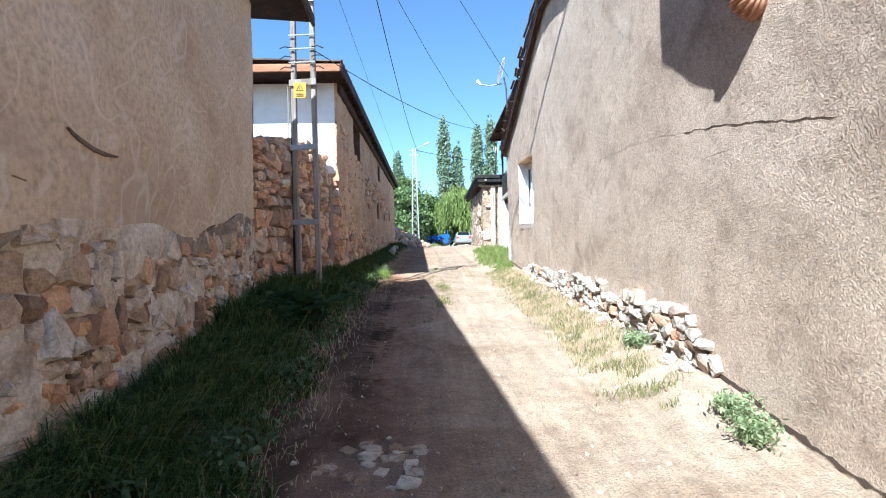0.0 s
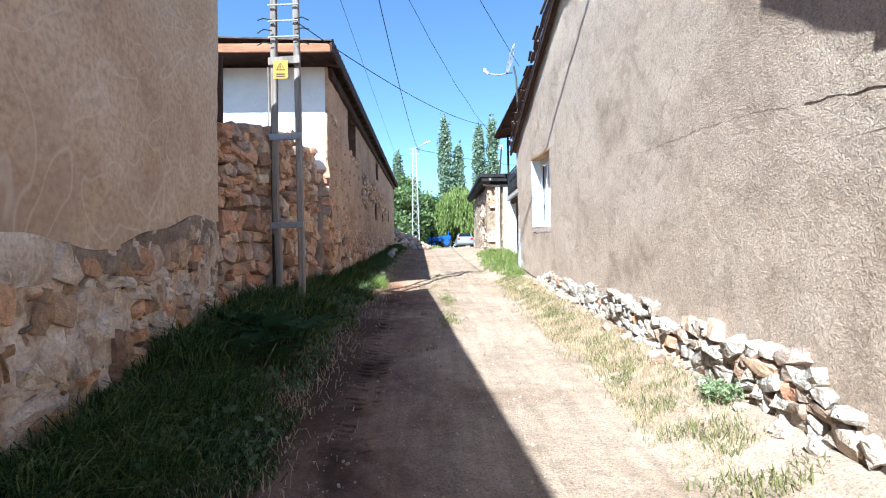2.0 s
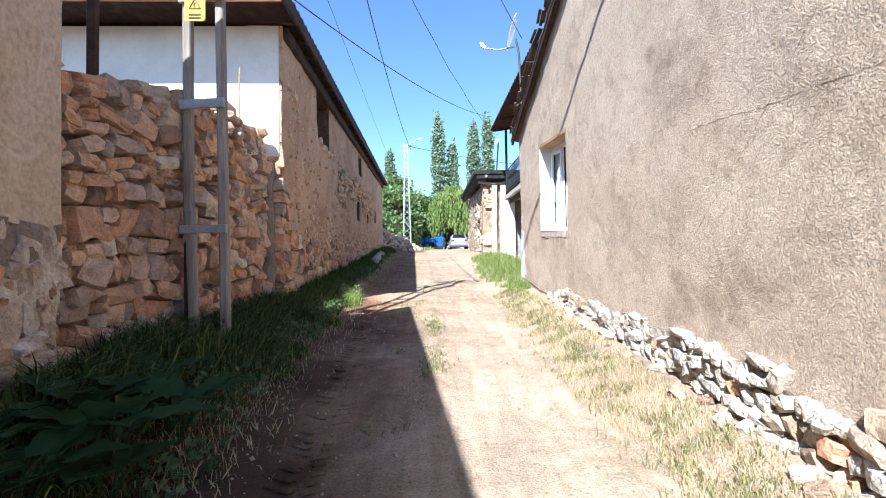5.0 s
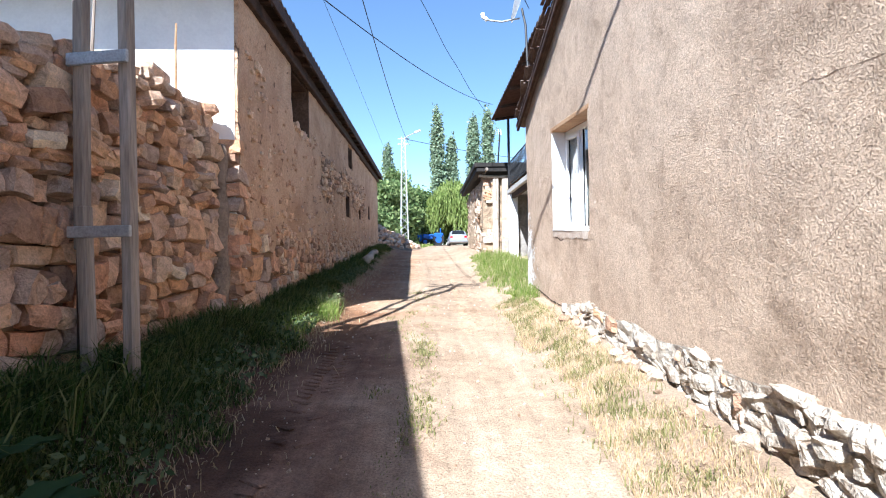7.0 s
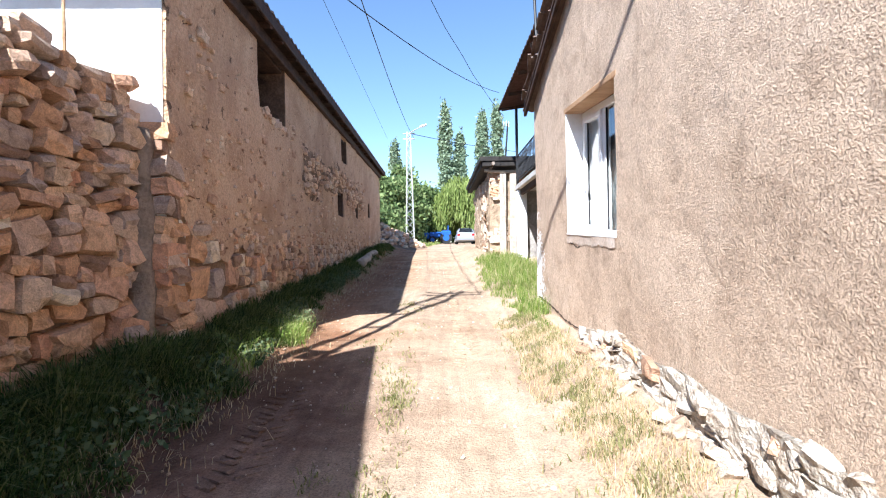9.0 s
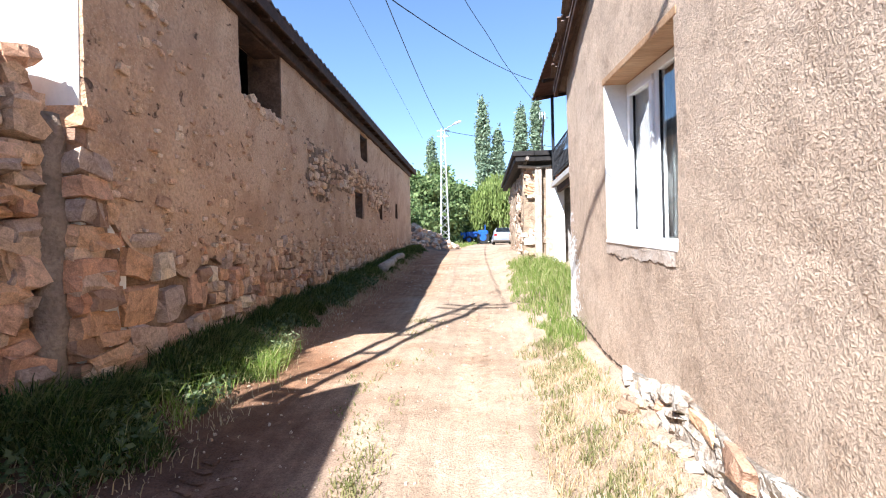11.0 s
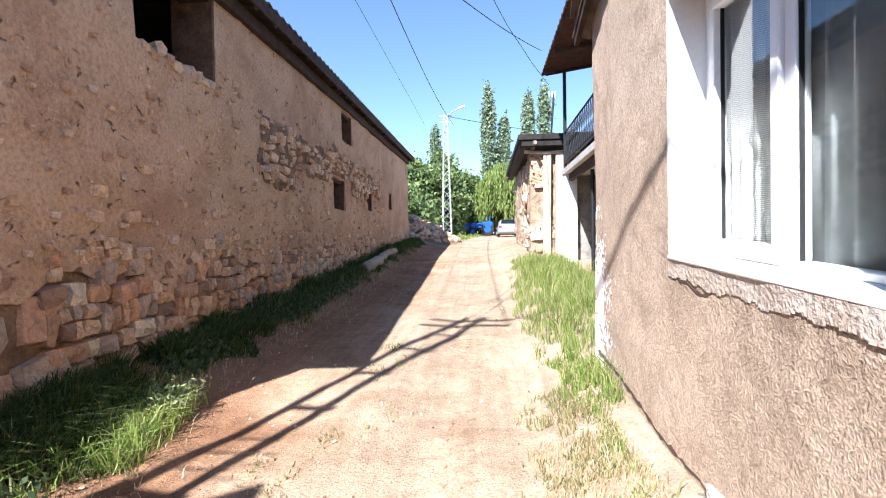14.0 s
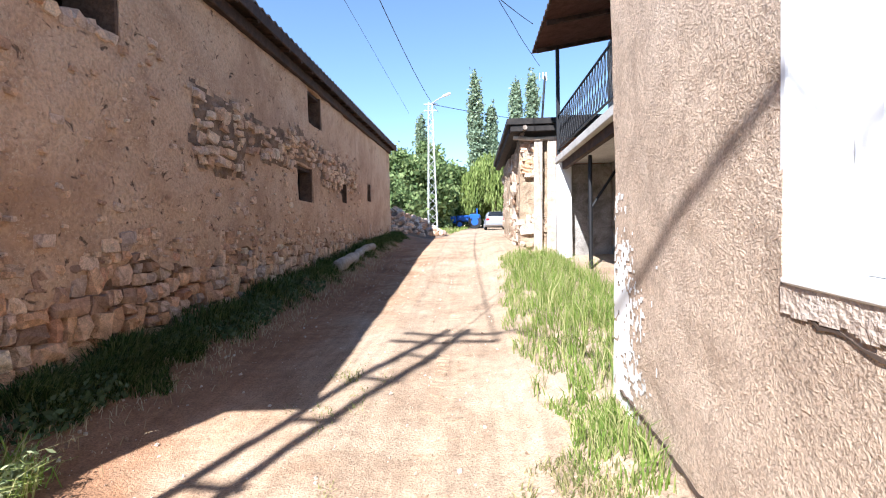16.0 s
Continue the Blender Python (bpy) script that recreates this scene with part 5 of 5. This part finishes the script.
def weed_plant(x, y, size, seed, label):
    r = random.Random(seed)
    z = ground_z(x, y)
    t = thing("weed_plant", (x, y, z), label, "weed", "weeds by the wall")
    pts = []
    for k in range(18):
        a, l = r.uniform(0, 6.28), size * r.uniform(0.5, 1.0)
        end = Vector((x + math.cos(a) * l * 0.6, y + math.sin(a) * l * 0.6, z + l * r.uniform(0.4, 0.9)))
        bm = bmesh.new()
        tube(bm, [(x, y, z - 0.02), Vector((x, y, z)).lerp(end, 0.5) + Vector((0, 0, 0.04)), end], [0.006, 0.004, 0.002], 5)
        under(part("stem", bm, M_WEED), t)
        for j in range(34):
            f = r.uniform(0.25, 1.05)
            p = Vector((x, y, z)).lerp(end, f)
            pts.append((p.x + r.gauss(0, 0.04), p.y + r.gauss(0, 0.04), p.z + r.gauss(0, 0.03) + 0.02))
    leaf_cloud("leaves", pts, 0.015, M_WEED, t, "", 0.0, seed, 3.2)


weed_plant(2.0, 3.02, 0.27, 1, "bushy green weed growing by the rough-cast wall")
weed_plant(2.06, 3.3, 0.2, 3, "bushy green weed growing by the rough-cast wall")
weed_plant(2.05, 4.85, 0.2, 4, "green weed growing among the footing stones")
weed_plant(-1.44, 13.2, 0.38, 6, "tall seeding weed in the sunlit verge")

M_BURDOCK = foliage("burdock leaves", (0.036, 0.07, 0.026), (0.05, 0.092, 0.036), (0.07, 0.12, 0.046))


def burdock_leaf(r):
    """A large ruffled heart-shaped leaf, unit length."""
    verts, faces = [], []
    nu, nv = 9, 7
    for i in range(nu):
        u = i / (nu - 1)
        w = 0.42 * math.sin(math.pi * min(1, u * 0.92 + 0.1)) ** 0.75
        for j in range(nv):
            s = j / (nv - 1) * 2 - 1
            ruffle = 0.05 * math.sin(u * 14 + j * 1.7) * abs(s)
            verts.append((s * w + 0.02 * math.sin(u * 21) * s, u - 0.12 * abs(s) * (1 - u), 0.1 * abs(s) - 0.35 * u * u + ruffle))
    for i in range(nu - 1):
        for j in range(nv - 1):
            q = i * nv + j
            faces.append((q, q + 1, q + nv + 1, q + nv))
    me = bpy.data.meshes.new("leaf")
    me.from_pydata(verts, [], faces)
    me.materials.append(M_BURDOCK)
    me.polygons.foreach_set("use_smooth", [True] * len(me.polygons))
    me.update()
    return me


BURDOCK = burdock_leaf(rng)
for bx, by, n, s in ((-1.75, 6.35, 9, 0.42), (-2.05, 6.6, 8, 0.38), (-1.6, 6.85, 8, 0.37), (-2.25, 6.0, 7, 0.34), (-1.85, 5.85, 8, 0.34), (-2.0, 7.3, 6, 0.3), (-1.6, 6.1, 7, 0.3), (-1.95, 6.9, 7, 0.3)):
    z = ground_z(bx, by)
    t = thing("burdock_plant", (bx, by, z), "low burdock with large ruffled green leaves in the grass", "plant", "burdock in the verge")
    for k in range(n):
        a = 360 * k / n + rng.uniform(-20, 20)
        l = s * rng.uniform(0.55, 0.9)
        m = pose(bx, by, z + 0.02, 0, 0, a) @ pose(0, 0, 0, rng.uniform(48, 68)) @ pose(0, l * 0.95, 0) @ pose(0, 0, 0, -25)
        bm = bmesh.new()
        tube(bm, [(bx, by, z - 0.02), m.translation], 0.008, 5)
        under(part("stalk", bm, M_BURDOCK), t)
        ob = new("leaf", BURDOCK)
        ob.matrix_basis = m @ Matrix.Diagonal((l, l, l, 1))
        under(ob, t)

# ---- loose stones on the track ----
items = []
for k in range(2800):
    y = 1.2 + 24 * rng.random() ** 1.5
    x = rng.uniform(road_edge(y) - 0.1, 1.9)
    s = 0.007 + 0.02 * rng.random() ** 4
    items.append((rng.choice(PALE_ROCKS), pose(x, y, ground_z(x, y) + s * 0.2, rng.uniform(0, 360), rng.uniform(0, 360), rng.uniform(0, 360)) @ Matrix.Diagonal((s * 1.3, s, s * 0.8, 1))))
tagged(joined_stones("gravel", items, M_PALE_JOINED), "scattered pale gravel on the dirt track", "gravel", kind="stuff")
for k in range(30):
    a, d = rng.uniform(0, 6.28), 0.4 * rng.random() ** 0.7
    x, y = -0.38 + math.cos(a) * d, 3.0 + math.sin(a) * d * 0.9
    s = rng.uniform(0.05, 0.14)
    ob = new("embedded_stone", rng.choice(PALE_ROCKS))
    ob.matrix_basis = pose(x, y, ground_z(x, y) - s * 0.02, rng.uniform(-10, 10), rng.uniform(-10, 10), rng.uniform(0, 360)) @ Matrix.Diagonal((s, s * 0.8, s * 0.35, 1))
    tagged(ob, "pale flat stone sunk in the dirt track", "stone", "stones sunk in the track")

# tyre tread ridges pressed into the soft west track
items = []
for k in range(66):
    y = 4.0 + 0.105 * k + rng.uniform(-0.012, 0.012)
    for side in (-1, 1):
        if rng.random() < 0.4 + 0.35 * math.sin(y * 1.7):
            continue
        x = -0.6 - 0.027 * (y - 4.0) + side * 0.11 + rng.uniform(-0.01, 0.01)
        items.append((PALE_ROCKS[k % 10], pose(x, y + 0.04 * side, ground_z(x, y) - 0.002, 0, 0, side * 24 + rng.uniform(-8, 8)) @ Matrix.Diagonal((0.2 * rng.uniform(0.6, 1.15), 0.06, 0.026, 1))))
for k in range(60):
    y = 11.6 + 0.11 * k + rng.uniform(-0.015, 0.015)
    for side in (-1, 1):
        if rng.random() < 0.5 + 0.3 * math.sin(y * 1.9):
            continue
        x = 0.92 + 0.02 * (y - 11.6) + side * 0.1 + rng.uniform(-0.015, 0.015)
        items.append((PALE_ROCKS[k % 10], pose(x, y + 0.04 * side, ground_z(x, y) - 0.006, 0, 0, side * 24 + rng.uniform(-6, 6)) @ Matrix.Diagonal((0.17 * rng.uniform(0.7, 1.1), 0.05, 0.034, 1))))
tagged(joined_stones("tread_ridge", items, M_DIRT), "tyre tread ridges pressed into the dirt track", "tyre track", kind="stuff")

# ---- rubble heap ----
heap = thing("rubble_heap", (-2.2, 37, 2.6), "heap of loose rubble stones and earth beside the house end", "rubble")


def heap_z(x, y):
    g = ground_z(x, y, False)
    return g + 1.25 * math.exp(-((x + 2.9) / 0.8) ** 2 - ((y - 37) / 1.2) ** 2) + 0.75 * math.exp(-((x + 1.5) / 0.9) ** 2 - ((y - 37.6) / 1.2) ** 2) - 0.05


hx, hy = steps(-5.0, 0.6, 0.2), steps(34.3, 40, 0.2)
under(part_py("earth", [(x, y, heap_z(x, y) + 0.05 * noise.noise(Vector((x, y, 0)) * 3)) for y in hy for x in hx], [(j * len(hx) + i, j * len(hx) + i + 1, (j + 1) * len(hx) + i + 1, (j + 1) * len(hx) + i) for j in range(len(hy) - 1) for i in range(len(hx) - 1)], M_BED, None, "brown earth"), heap)
for k in range(230):
    x, y = rng.uniform(-4.0, 0.0), rng.uniform(35.2, 37.8)
    s = rng.uniform(0.12, 0.34)
    if heap_z(x, y) - ground_z(x, y, False) < 0.08:
        continue
    stone(rng.choice(PALE_ROCKS + ROCKS), pose(x, y, heap_z(x, y) + s * 0.2, rng.uniform(-40, 40), rng.uniform(-40, 40), rng.uniform(0, 360)) @ Matrix.Diagonal((s * 1.3, s, s * 0.75, 1)), heap)

# ---- footing stones of the rough-cast house ----
foot = thing("stone_footing", (2.2, 7, 0.5), "exposed pale limestone footing under the rough-cast wall", "stones")
FOOT_TOP = lambda y: float(np.interp(y, (3.78, 4.07, 4.4, 5.1, 6.4, 8.0, 10.6, 11.4, 12.3), (0.56, 0.79, 0.9, 0.91, 1.04, 1.14, 1.27, 1.23, 1.1))) + 0.025 * math.sin(y * 6.1)
FOOT_LOW = lambda y: ground_z(RX - 0.12, y, False) - 0.04
M_CHALK = surface("lime-caked stone", (0.25, 0.175, 0.12), (0.50, 0.435, 0.36), (0.62, 0.575, 0.51), 6.0, 34, 0.95, 1.0, 0.03)
CHALK_ROCKS = [rock_mesh("pale_stone", 90 + k, 0.58, M_CHALK, 0.22) for k in range(8)]
TAN_ROCKS = [rock_mesh("stone", 110 + k, 0.55, M_STONE, 0.2) for k in range(5)]
under(wall_mesh("bedding", lambda y: (RX - 0.03, y, -1.0, 0.0), steps(3.85, 6.6, 0.1), steps(0.2, 1.4, 0.08), lambda y: FOOT_TOP(y) - 0.1, 0.05, [], M_BED, None, "dark earth between the stones", 0.012, 4.0), foot)
under(wall_mesh("bedding", lambda y: (RX - 0.035, y, -1.0, 0.0), steps(6.6, 12.3, 0.05), steps(0.4, 1.4, 0.05), lambda y: FOOT_TOP(y) - 0.02, 0.05, [], M_CHALK, None, "lime-caked ledge between the stones", 0.05, 4.5), foot)
for u, z, w, h in (*courses(3.84, 6.4, FOOT_LOW, FOOT_TOP, 0.155, 0.12, rng), *courses(6.4, 12.2, FOOT_LOW, FOOT_TOP, 0.2, 0.115, rng)):
    d = rng.uniform(0.16, 0.26)
    out = (0.085 if u < 7.5 else 0.06) + rng.uniform(-0.025, 0.03)
    rock = rng.choice(CHALK_ROCKS + PALE_ROCKS[:6] + TAN_ROCKS[:3] if u < 6.4 else CHALK_ROCKS * 2 + TAN_ROCKS[:2])
    stone(rock, set_stone(RX - out + d / 2, u, z, -1.0, 0.0, w * rng.uniform(0.9, 1.2), d, h * rng.uniform(0.8, 1.25), rng, 19 if u < 6.4 else 13), foot)
for k in range(46):
    u = rng.uniform(3.8, 11.5)
    x = RX - rng.uniform(0.1, 0.24)
    q = rng.uniform(0.04, 0.11)
    stone(rng.choice(PALE_ROCKS), pose(x, u, ground_z(x, u) + q * 0.2, rng.uniform(-40, 40), rng.uniform(-40, 40), rng.uniform(0, 360)) @ Matrix.Diagonal((q * 1.3, q, q * 0.8, 1)), foot)

# ---- dry-stone yard wall ----
yard = thing("yard_wall", (-2.8, 9.2, 0.9), "dry-stone yard wall of tan rough fieldstones", "wall")
YT = lambda y: float(np.interp(y, (7.2, 7.4, 8.7, 9.9, 10.9, 11.1), (3.3, 3.36, 3.62, 3.86, 3.92, 3.8)))
under(wall_mesh("core", lambda y: (yard_x(y) - 0.16, y, 1.0, -0.1), steps(7.2, 11.02, 0.15), steps(0.4, 4.0, 0.15), lambda y: YT(y) - 0.1, 0.35, [], M_BED, None, "earth core", 0.05, 3), yard)
for u, z, w, h in courses(7.22, 11.0, lambda u: 0.85 + 0.06 * (u - 7.2), YT, 0.26, 0.18, rng):
    d = rng.uniform(0.28, 0.42)
    bulge = 0.05 * noise.noise(Vector((u, z, 0)) * 1.3)
    stone(rng.choice(ROCKS), set_stone(yard_x(u) - d / 2 + bulge + rng.uniform(-0.09, 0.04), u, z, 1.0, -0.1, w, d, h, rng, 13), yard)
for k in range(16):
    z = 0.95 + 0.19 * k
    stone(rng.choice(ROCKS), set_stone(yard_x(11.0) - 0.3 + rng.uniform(-0.05, 0.05), 11.0, z, 1.0, -0.1, 0.3, rng.uniform(0.4, 0.6), 0.19, rng, 9), yard)

# ---- stones of the house base ----
near, far = 0, []
FOOT = lambda u: ground_z(house_x(u), u, False) - 0.05
for u, z, w, h in (*courses(11.35, 13.0, FOOT, BASE, 0.36, 0.27, rng), *courses(13.0, 33.4, FOOT, BASE, 0.21, 0.18, rng)):
    top = (BASE(u) - z) / 1.2
    if rng.random() > 0.6 + 1.2 * top:
        continue
    x = house_x(u) - 0.13 + 0.035 * smooth_step(0.0, 0.6, top) + rng.uniform(-0.035, 0.025)
    m = set_stone(x, u, z, 1.0, 0.02, w * rng.uniform(0.86, 1.0), 0.3, h * rng.uniform(0.85, 1.05), rng, 8)
    if u < 18.5 and near < 330:
        near += 1
        stone(rng.choice(ROCKS), m, house)
    else:
        far.append((rng.choice(ROCKS), m))
for k in range(13):
    z = 1.1 + 0.19 * k
    d = rng.uniform(0.3, 0.5)
    stone(rng.choice(ROCKS), set_stone(-2.2 - d / 2 + 0.05 + rng.uniform(-0.04, 0.02), 11.36, z, 0.05, -1.0, d, 0.34, 0.2, rng, 6), house)
# patches where the plaster fell
PATCH = ((16.9, 18.1, 3.45, 4.4), (18.0, 20.4, 3.85, 4.4), (20.2, 24.2, 4.1, 4.6), (22.4, 24.3, 3.75, 4.2), (24.0, 26.2, 4.0, 4.45))
for a, b, c, d in PATCH:
    for u, z, w, h in courses(a, b, lambda u: c, lambda u: d + 0.1 * math.sin(u * 5), 0.26, 0.15, rng):
        if rng.random() < 0.75:
            far.append((rng.choice(ROCKS), set_stone(house_x(u) - 0.02 + rng.uniform(-0.04, 0.03), u, z, 1.0, 0.02, w * 0.9, 0.2, h * 0.85, rng, 10)))
for k in range(620):
    u = rng.uniform(11.5, 27)
    z = BASE(u) - 0.1 + 2.4 * rng.random() ** 2.0
    s = rng.uniform(0.02, 0.06) if k % 6 else rng.uniform(0.06, 0.14)
    if any(a - 0.2 < u < b + 0.2 and c - 0.2 < z < d + 0.2 for a, b, c, d in HOLES):
        continue
    far.append((rng.choice(ROCKS), set_stone(house_x(u) - 0.002, u, z, 1.0, 0.02, s * 1.6, 0.07, s, rng, 8)))
for k in range(12):
    u = 13.98 + 0.14 * k
    far.append((rng.choice(ROCKS), set_stone(house_x(u) - 0.08, u, 4.45 + rng.uniform(-0.03, 0.05), 1.0, 0.02, 0.15, 0.24, rng.uniform(0.08, 0.16), rng, 14)))
# dark bedding laid bare around the missing plaster
def bare(u, z):
    r = noise.noise(Vector((0, u, z)) * 1.6) * 0.22 + noise.noise(Vector((0, u, z)) * 6) * 0.12
    return max(min(u - a, b - u, 1.4 * (z - c), 1.4 * (d - z)) for a, b, c, d in PATCH) + r > -0.08


verts, faces = [], []
pu, pz = steps(16.2, 26.8, 0.06), steps(3.1, 4.95, 0.06)
for u in pu:
    for z in pz:
        p = Vector((house_x(u), u, z))
        d = noise.noise(p * 1.4) * 0.05 + noise.noise(p * 1.4 * 4.3) * 0.02 + 0.012 + 0.03 * noise.noise(p * 9)
        verts.append((house_x(u) + max(d, 0.004 + noise.noise(p * 1.4) * 0.05 + noise.noise(p * 1.4 * 4.3) * 0.02), u, z))
for i in range(len(pu) - 1):
    for j in range(len(pz) - 1):
        if bare(pu[i], pz[j]) and not any(a - 0.08 < pu[i] < b + 0.02 and c - 0.08 < pz[j] < d + 0.02 for a, b, c, d in HOLES):
            q = i * len(pz) + j
            faces.append((q, q + len(pz), q + len(pz) + 1, q + 1))
under(part_py("bare_bedding", verts, faces, M_MORTAR, None, "dark earth bedding laid bare"), house)
ob = joined_stones("exposed_masonry", far, M_STONE_JOINED, None, "tan rubble stones showing through the plaster")
under(tagged(ob, kind="stuff"), house)

# ---- stones of the barn base ----
M_LIGHT = stone_material("lime-dusted rubble", [(0.0, (0.46, 0.31, 0.20)), (0.3, (0.62, 0.48, 0.355)), (0.7, (0.70, 0.60, 0.50)), (1.0, (0.77, 0.70, 0.62))])
LIGHT_ROCKS = [rock_mesh("stone", 60 + k, 0.68, M_LIGHT) for k in range(10)]
M_MUDBAND = surface("grey-brown mud", (0.17, 0.125, 0.09), (0.27, 0.205, 0.155), (0.36, 0.285, 0.22), 3, 26, 0.95, 1.0, 0.03)
seams = []
for u, z, w, h in courses(1.4, 7.15, lambda u: ground_z(barn_x(u), u, False) - 0.1, lambda u: barn_split(u) - 0.05, 0.2, 0.14, rng):
    if rng.random() < 0.1:
        continue
    off = rng.choice((0.13, 0.118, 0.1, 0.09))
    p = Vector((barn_x(u), u, 0)) - BARN_N * (off + rng.uniform(-0.015, 0.02))
    stone(rng.choice(ROCKS[:3] + LIGHT_ROCKS), set_stone(p.x, p.y, z, 1.0, 0.12, w * rng.uniform(0.9, 1.25), 0.26, h * rng.uniform(0.9, 1.3), rng, 12), barn)
    if rng.random() < 0.45:
        gap = Vector((barn_x(u) - 0.028, u + rng.uniform(-0.3, 0.3) * w, z - h * 0.52))
        seams.append((rng.choice(ROCKS), set_stone(gap.x, gap.y, gap.z, 1.0, 0.12, w * rng.uniform(0.4, 0.9), 0.06, rng.uniform(0.012, 0.03), rng, 16)))
under(tagged(joined_stones("open_joint", seams, M_BED, None, "dark open joints between the stones"), kind="stuff"), barn)
# rough mud band under the plaster
MUD_TOP = lambda y: barn_split(y) + 0.03
MUD_LOW = lambda y: barn_split(y) - 0.05 - 0.2 * smooth_step(4.3, 5.6, y) * abs(math.sin(y * 2.1 + 0.4)) - 0.05 * abs(math.sin(y * 6.3))
under(wall_mesh("mud_band", lambda y: (barn_x(y) + 0.012, y, BARN_N.x, BARN_N.y), steps(4.3, 7.19, 0.06), steps(1.3, 2.4, 0.06), MUD_TOP, 0.1, [], M_MUDBAND, None, "rough grey-brown mud band", 0.045, 5.0, bottom=MUD_LOW), barn)
under(wall_mesh("mud_band", lambda y: (barn_x(y) + 0.01, y, BARN_N.x, BARN_N.y), steps(1.5, 2.55, 0.06), steps(1.0, 1.9, 0.06), MUD_TOP, 0.1, [], M_MUDBAND, None, "rough grey-brown mud band", 0.04, 5.0, bottom=lambda y: barn_split(y) - 0.3 * smooth_step(2.55, 1.9, y)), barn)
# earth pillar between yard wall and house corner
bm = bmesh.new()
tube(bm, [(-2.42, 11.17, 0.8 + 0.2 * k) for k in range(14)], [0.15 + 0.02 * math.sin(k * 1.7) - 0.004 * k for k in range(14)], 12)
for v in bm.verts:
    v.co += noise.noise_vector(v.co * 5) * 0.03
under(part("mud_pillar", bm, M_MUDBAND, None, "grey mud fillet in the corner", True), house)
for pts, w in (([(2.84, 2.23), (2.95, 2.19), (3.1, 2.165), (3.25, 2.16), (3.39, 2.175)], 0.011), ([(2.4, 1.87), (2.5, 1.86)], 0.009)):
    verts, faces = [], []
    for k, (yy, zz) in enumerate(pts):
        ww = w * (0.4 if k in (0, len(pts) - 1) else 1)
        for dx, dz in ((0.016, -ww), (0.02, ww), (-0.06, ww), (-0.06, -ww)):
            verts.append((barn_x(yy) + dx, yy, zz + dz))
    for k in range(len(pts) - 1):
        q = 4 * k
        faces += [(q + a, q + (a + 1) % 4, q + 4 + (a + 1) % 4, q + 4 + a) for a in range(4)]
    under(part_py("gouge", verts, faces, M_BED, None, "dark gouge in the plaster"), barn)

# ---- bricks and stones of the shed front ----
BRICK = rock_mesh("mud_brick", 77, 0.93, M_PALE)
BRICK_TAN = rock_mesh("mud_brick", 78, 0.9, M_STONE)
for r_ in range(9):
    z = 4.2 + 0.125 * r_
    x = 2.7 + rng.uniform(0, 0.15)
    while x < 3.1:
        w = rng.uniform(0.26, 0.34)
        stone(rng.choice((BRICK, BRICK_TAN)), set_stone(x + w / 2, 25.48, z, 0.0, -1.0, w, 0.2, 0.12, rng, 3), shed, "mud_brick")
        x += w
for u, z, w, h in courses(2.72, 4.0, lambda u: 1.8, lambda u: 3.0, 0.32, 0.2, rng):
    if rng.random() < 0.6:
        stone(rng.choice(PALE_ROCKS), set_stone(u, 25.5 + rng.uniform(0.0, 0.05), z, 0.0, -1.0, w, 0.22, h, rng, 8), shed)
for u, z, w, h in courses(26.0, 33.0, lambda u: 1.9, lambda u: 5.1, 0.36, 0.24, rng):
    if rng.random() < 0.45:
        stone(rng.choice(PALE_ROCKS), set_stone(2.73 + rng.uniform(0, 0.05), u, z, -1.0, 0.0, w, 0.2, h, rng, 8), shed)

# thin coats on the rough-cast wall
M_CLAYCOAT = surface("smeared wall plaster", (0.44, 0.34, 0.27), (0.55, 0.45, 0.37), (0.64, 0.56, 0.49), 4, 40, 0.95, 0.7, 0.02)
def coat(name, u0, u1, z0, z1, keep, mat, label, proud=0.006, cell=0.018):
    verts, faces = [], []
    pu, pz = steps(u0, u1, cell), steps(z0, z1, cell)
    for u in pu:
        for z in pz:
            p = Vector((RX, u, z))
            d = noise.noise(p * 1.2) * 0.02 + noise.noise(p * 1.2 * 4.3) * 0.008
            verts.append((right_line(u)[0] - d - proud, u, z))
    for i in range(len(pu) - 1):
        for j in range(len(pz) - 1):
            if keep(pu[i], pz[j]):
                q = i * len(pz) + j
                faces.append((q, q + 1, q + len(pz) + 1, q + len(pz)))
    return under(part_py(name, verts, faces, mat, None, label), roughcast)


coat("paint_patch", 13.6, 14.49, 1.15, 2.75, lambda u, z: noise.noise(Vector((3, u, z)) * 22) * 0.8 + noise.noise(Vector((0, u, z)) * 5) * 0.5 + 0.85 * smooth_step(13.7, 14.3, u) - 0.6 * smooth_step(1.9, 2.7, z) > 0.5, M_WHITE, "flaking white paint")
SILL = lambda u: 2.284 - 0.1 * (12.5 - u) / 1.73
coat("plaster_patch", 10.8, 12.5, 1.95, 2.28, lambda u, z: SILL(u) - 0.1 + 0.07 * noise.noise(Vector((0, u * 2.3, 2))) + 0.04 * noise.noise(Vector((0, u * 9, 7))) < z < SILL(u), M_CLAYCOAT, "patched plaster below the sill", 0.006, 0.009)

# low broad-leaved weeds in the shaded verge
pts = []
while len(pts) < 9000:
    y = rng.uniform(0.5, 20)
    x = rng.uniform(left_edge(y) + 0.05, road_edge(y) + 0.05)
    if noise.noise(Vector((x * 2.6, y * 2.6, 40))) > 0.02:
        pts.append((x, y, ground_z(x, y) + 0.02 + 0.17 * rng.random() ** 1.6))
verge = thing("verge_weeds", (-1.8, 8, 0.7), "low broad-leaved weeds among the shaded grass", "weeds", kind="stuff")
leaf_cloud("leaves", pts, 0.035, M_BROAD, verge, "", 0.0, 77, 1.8)
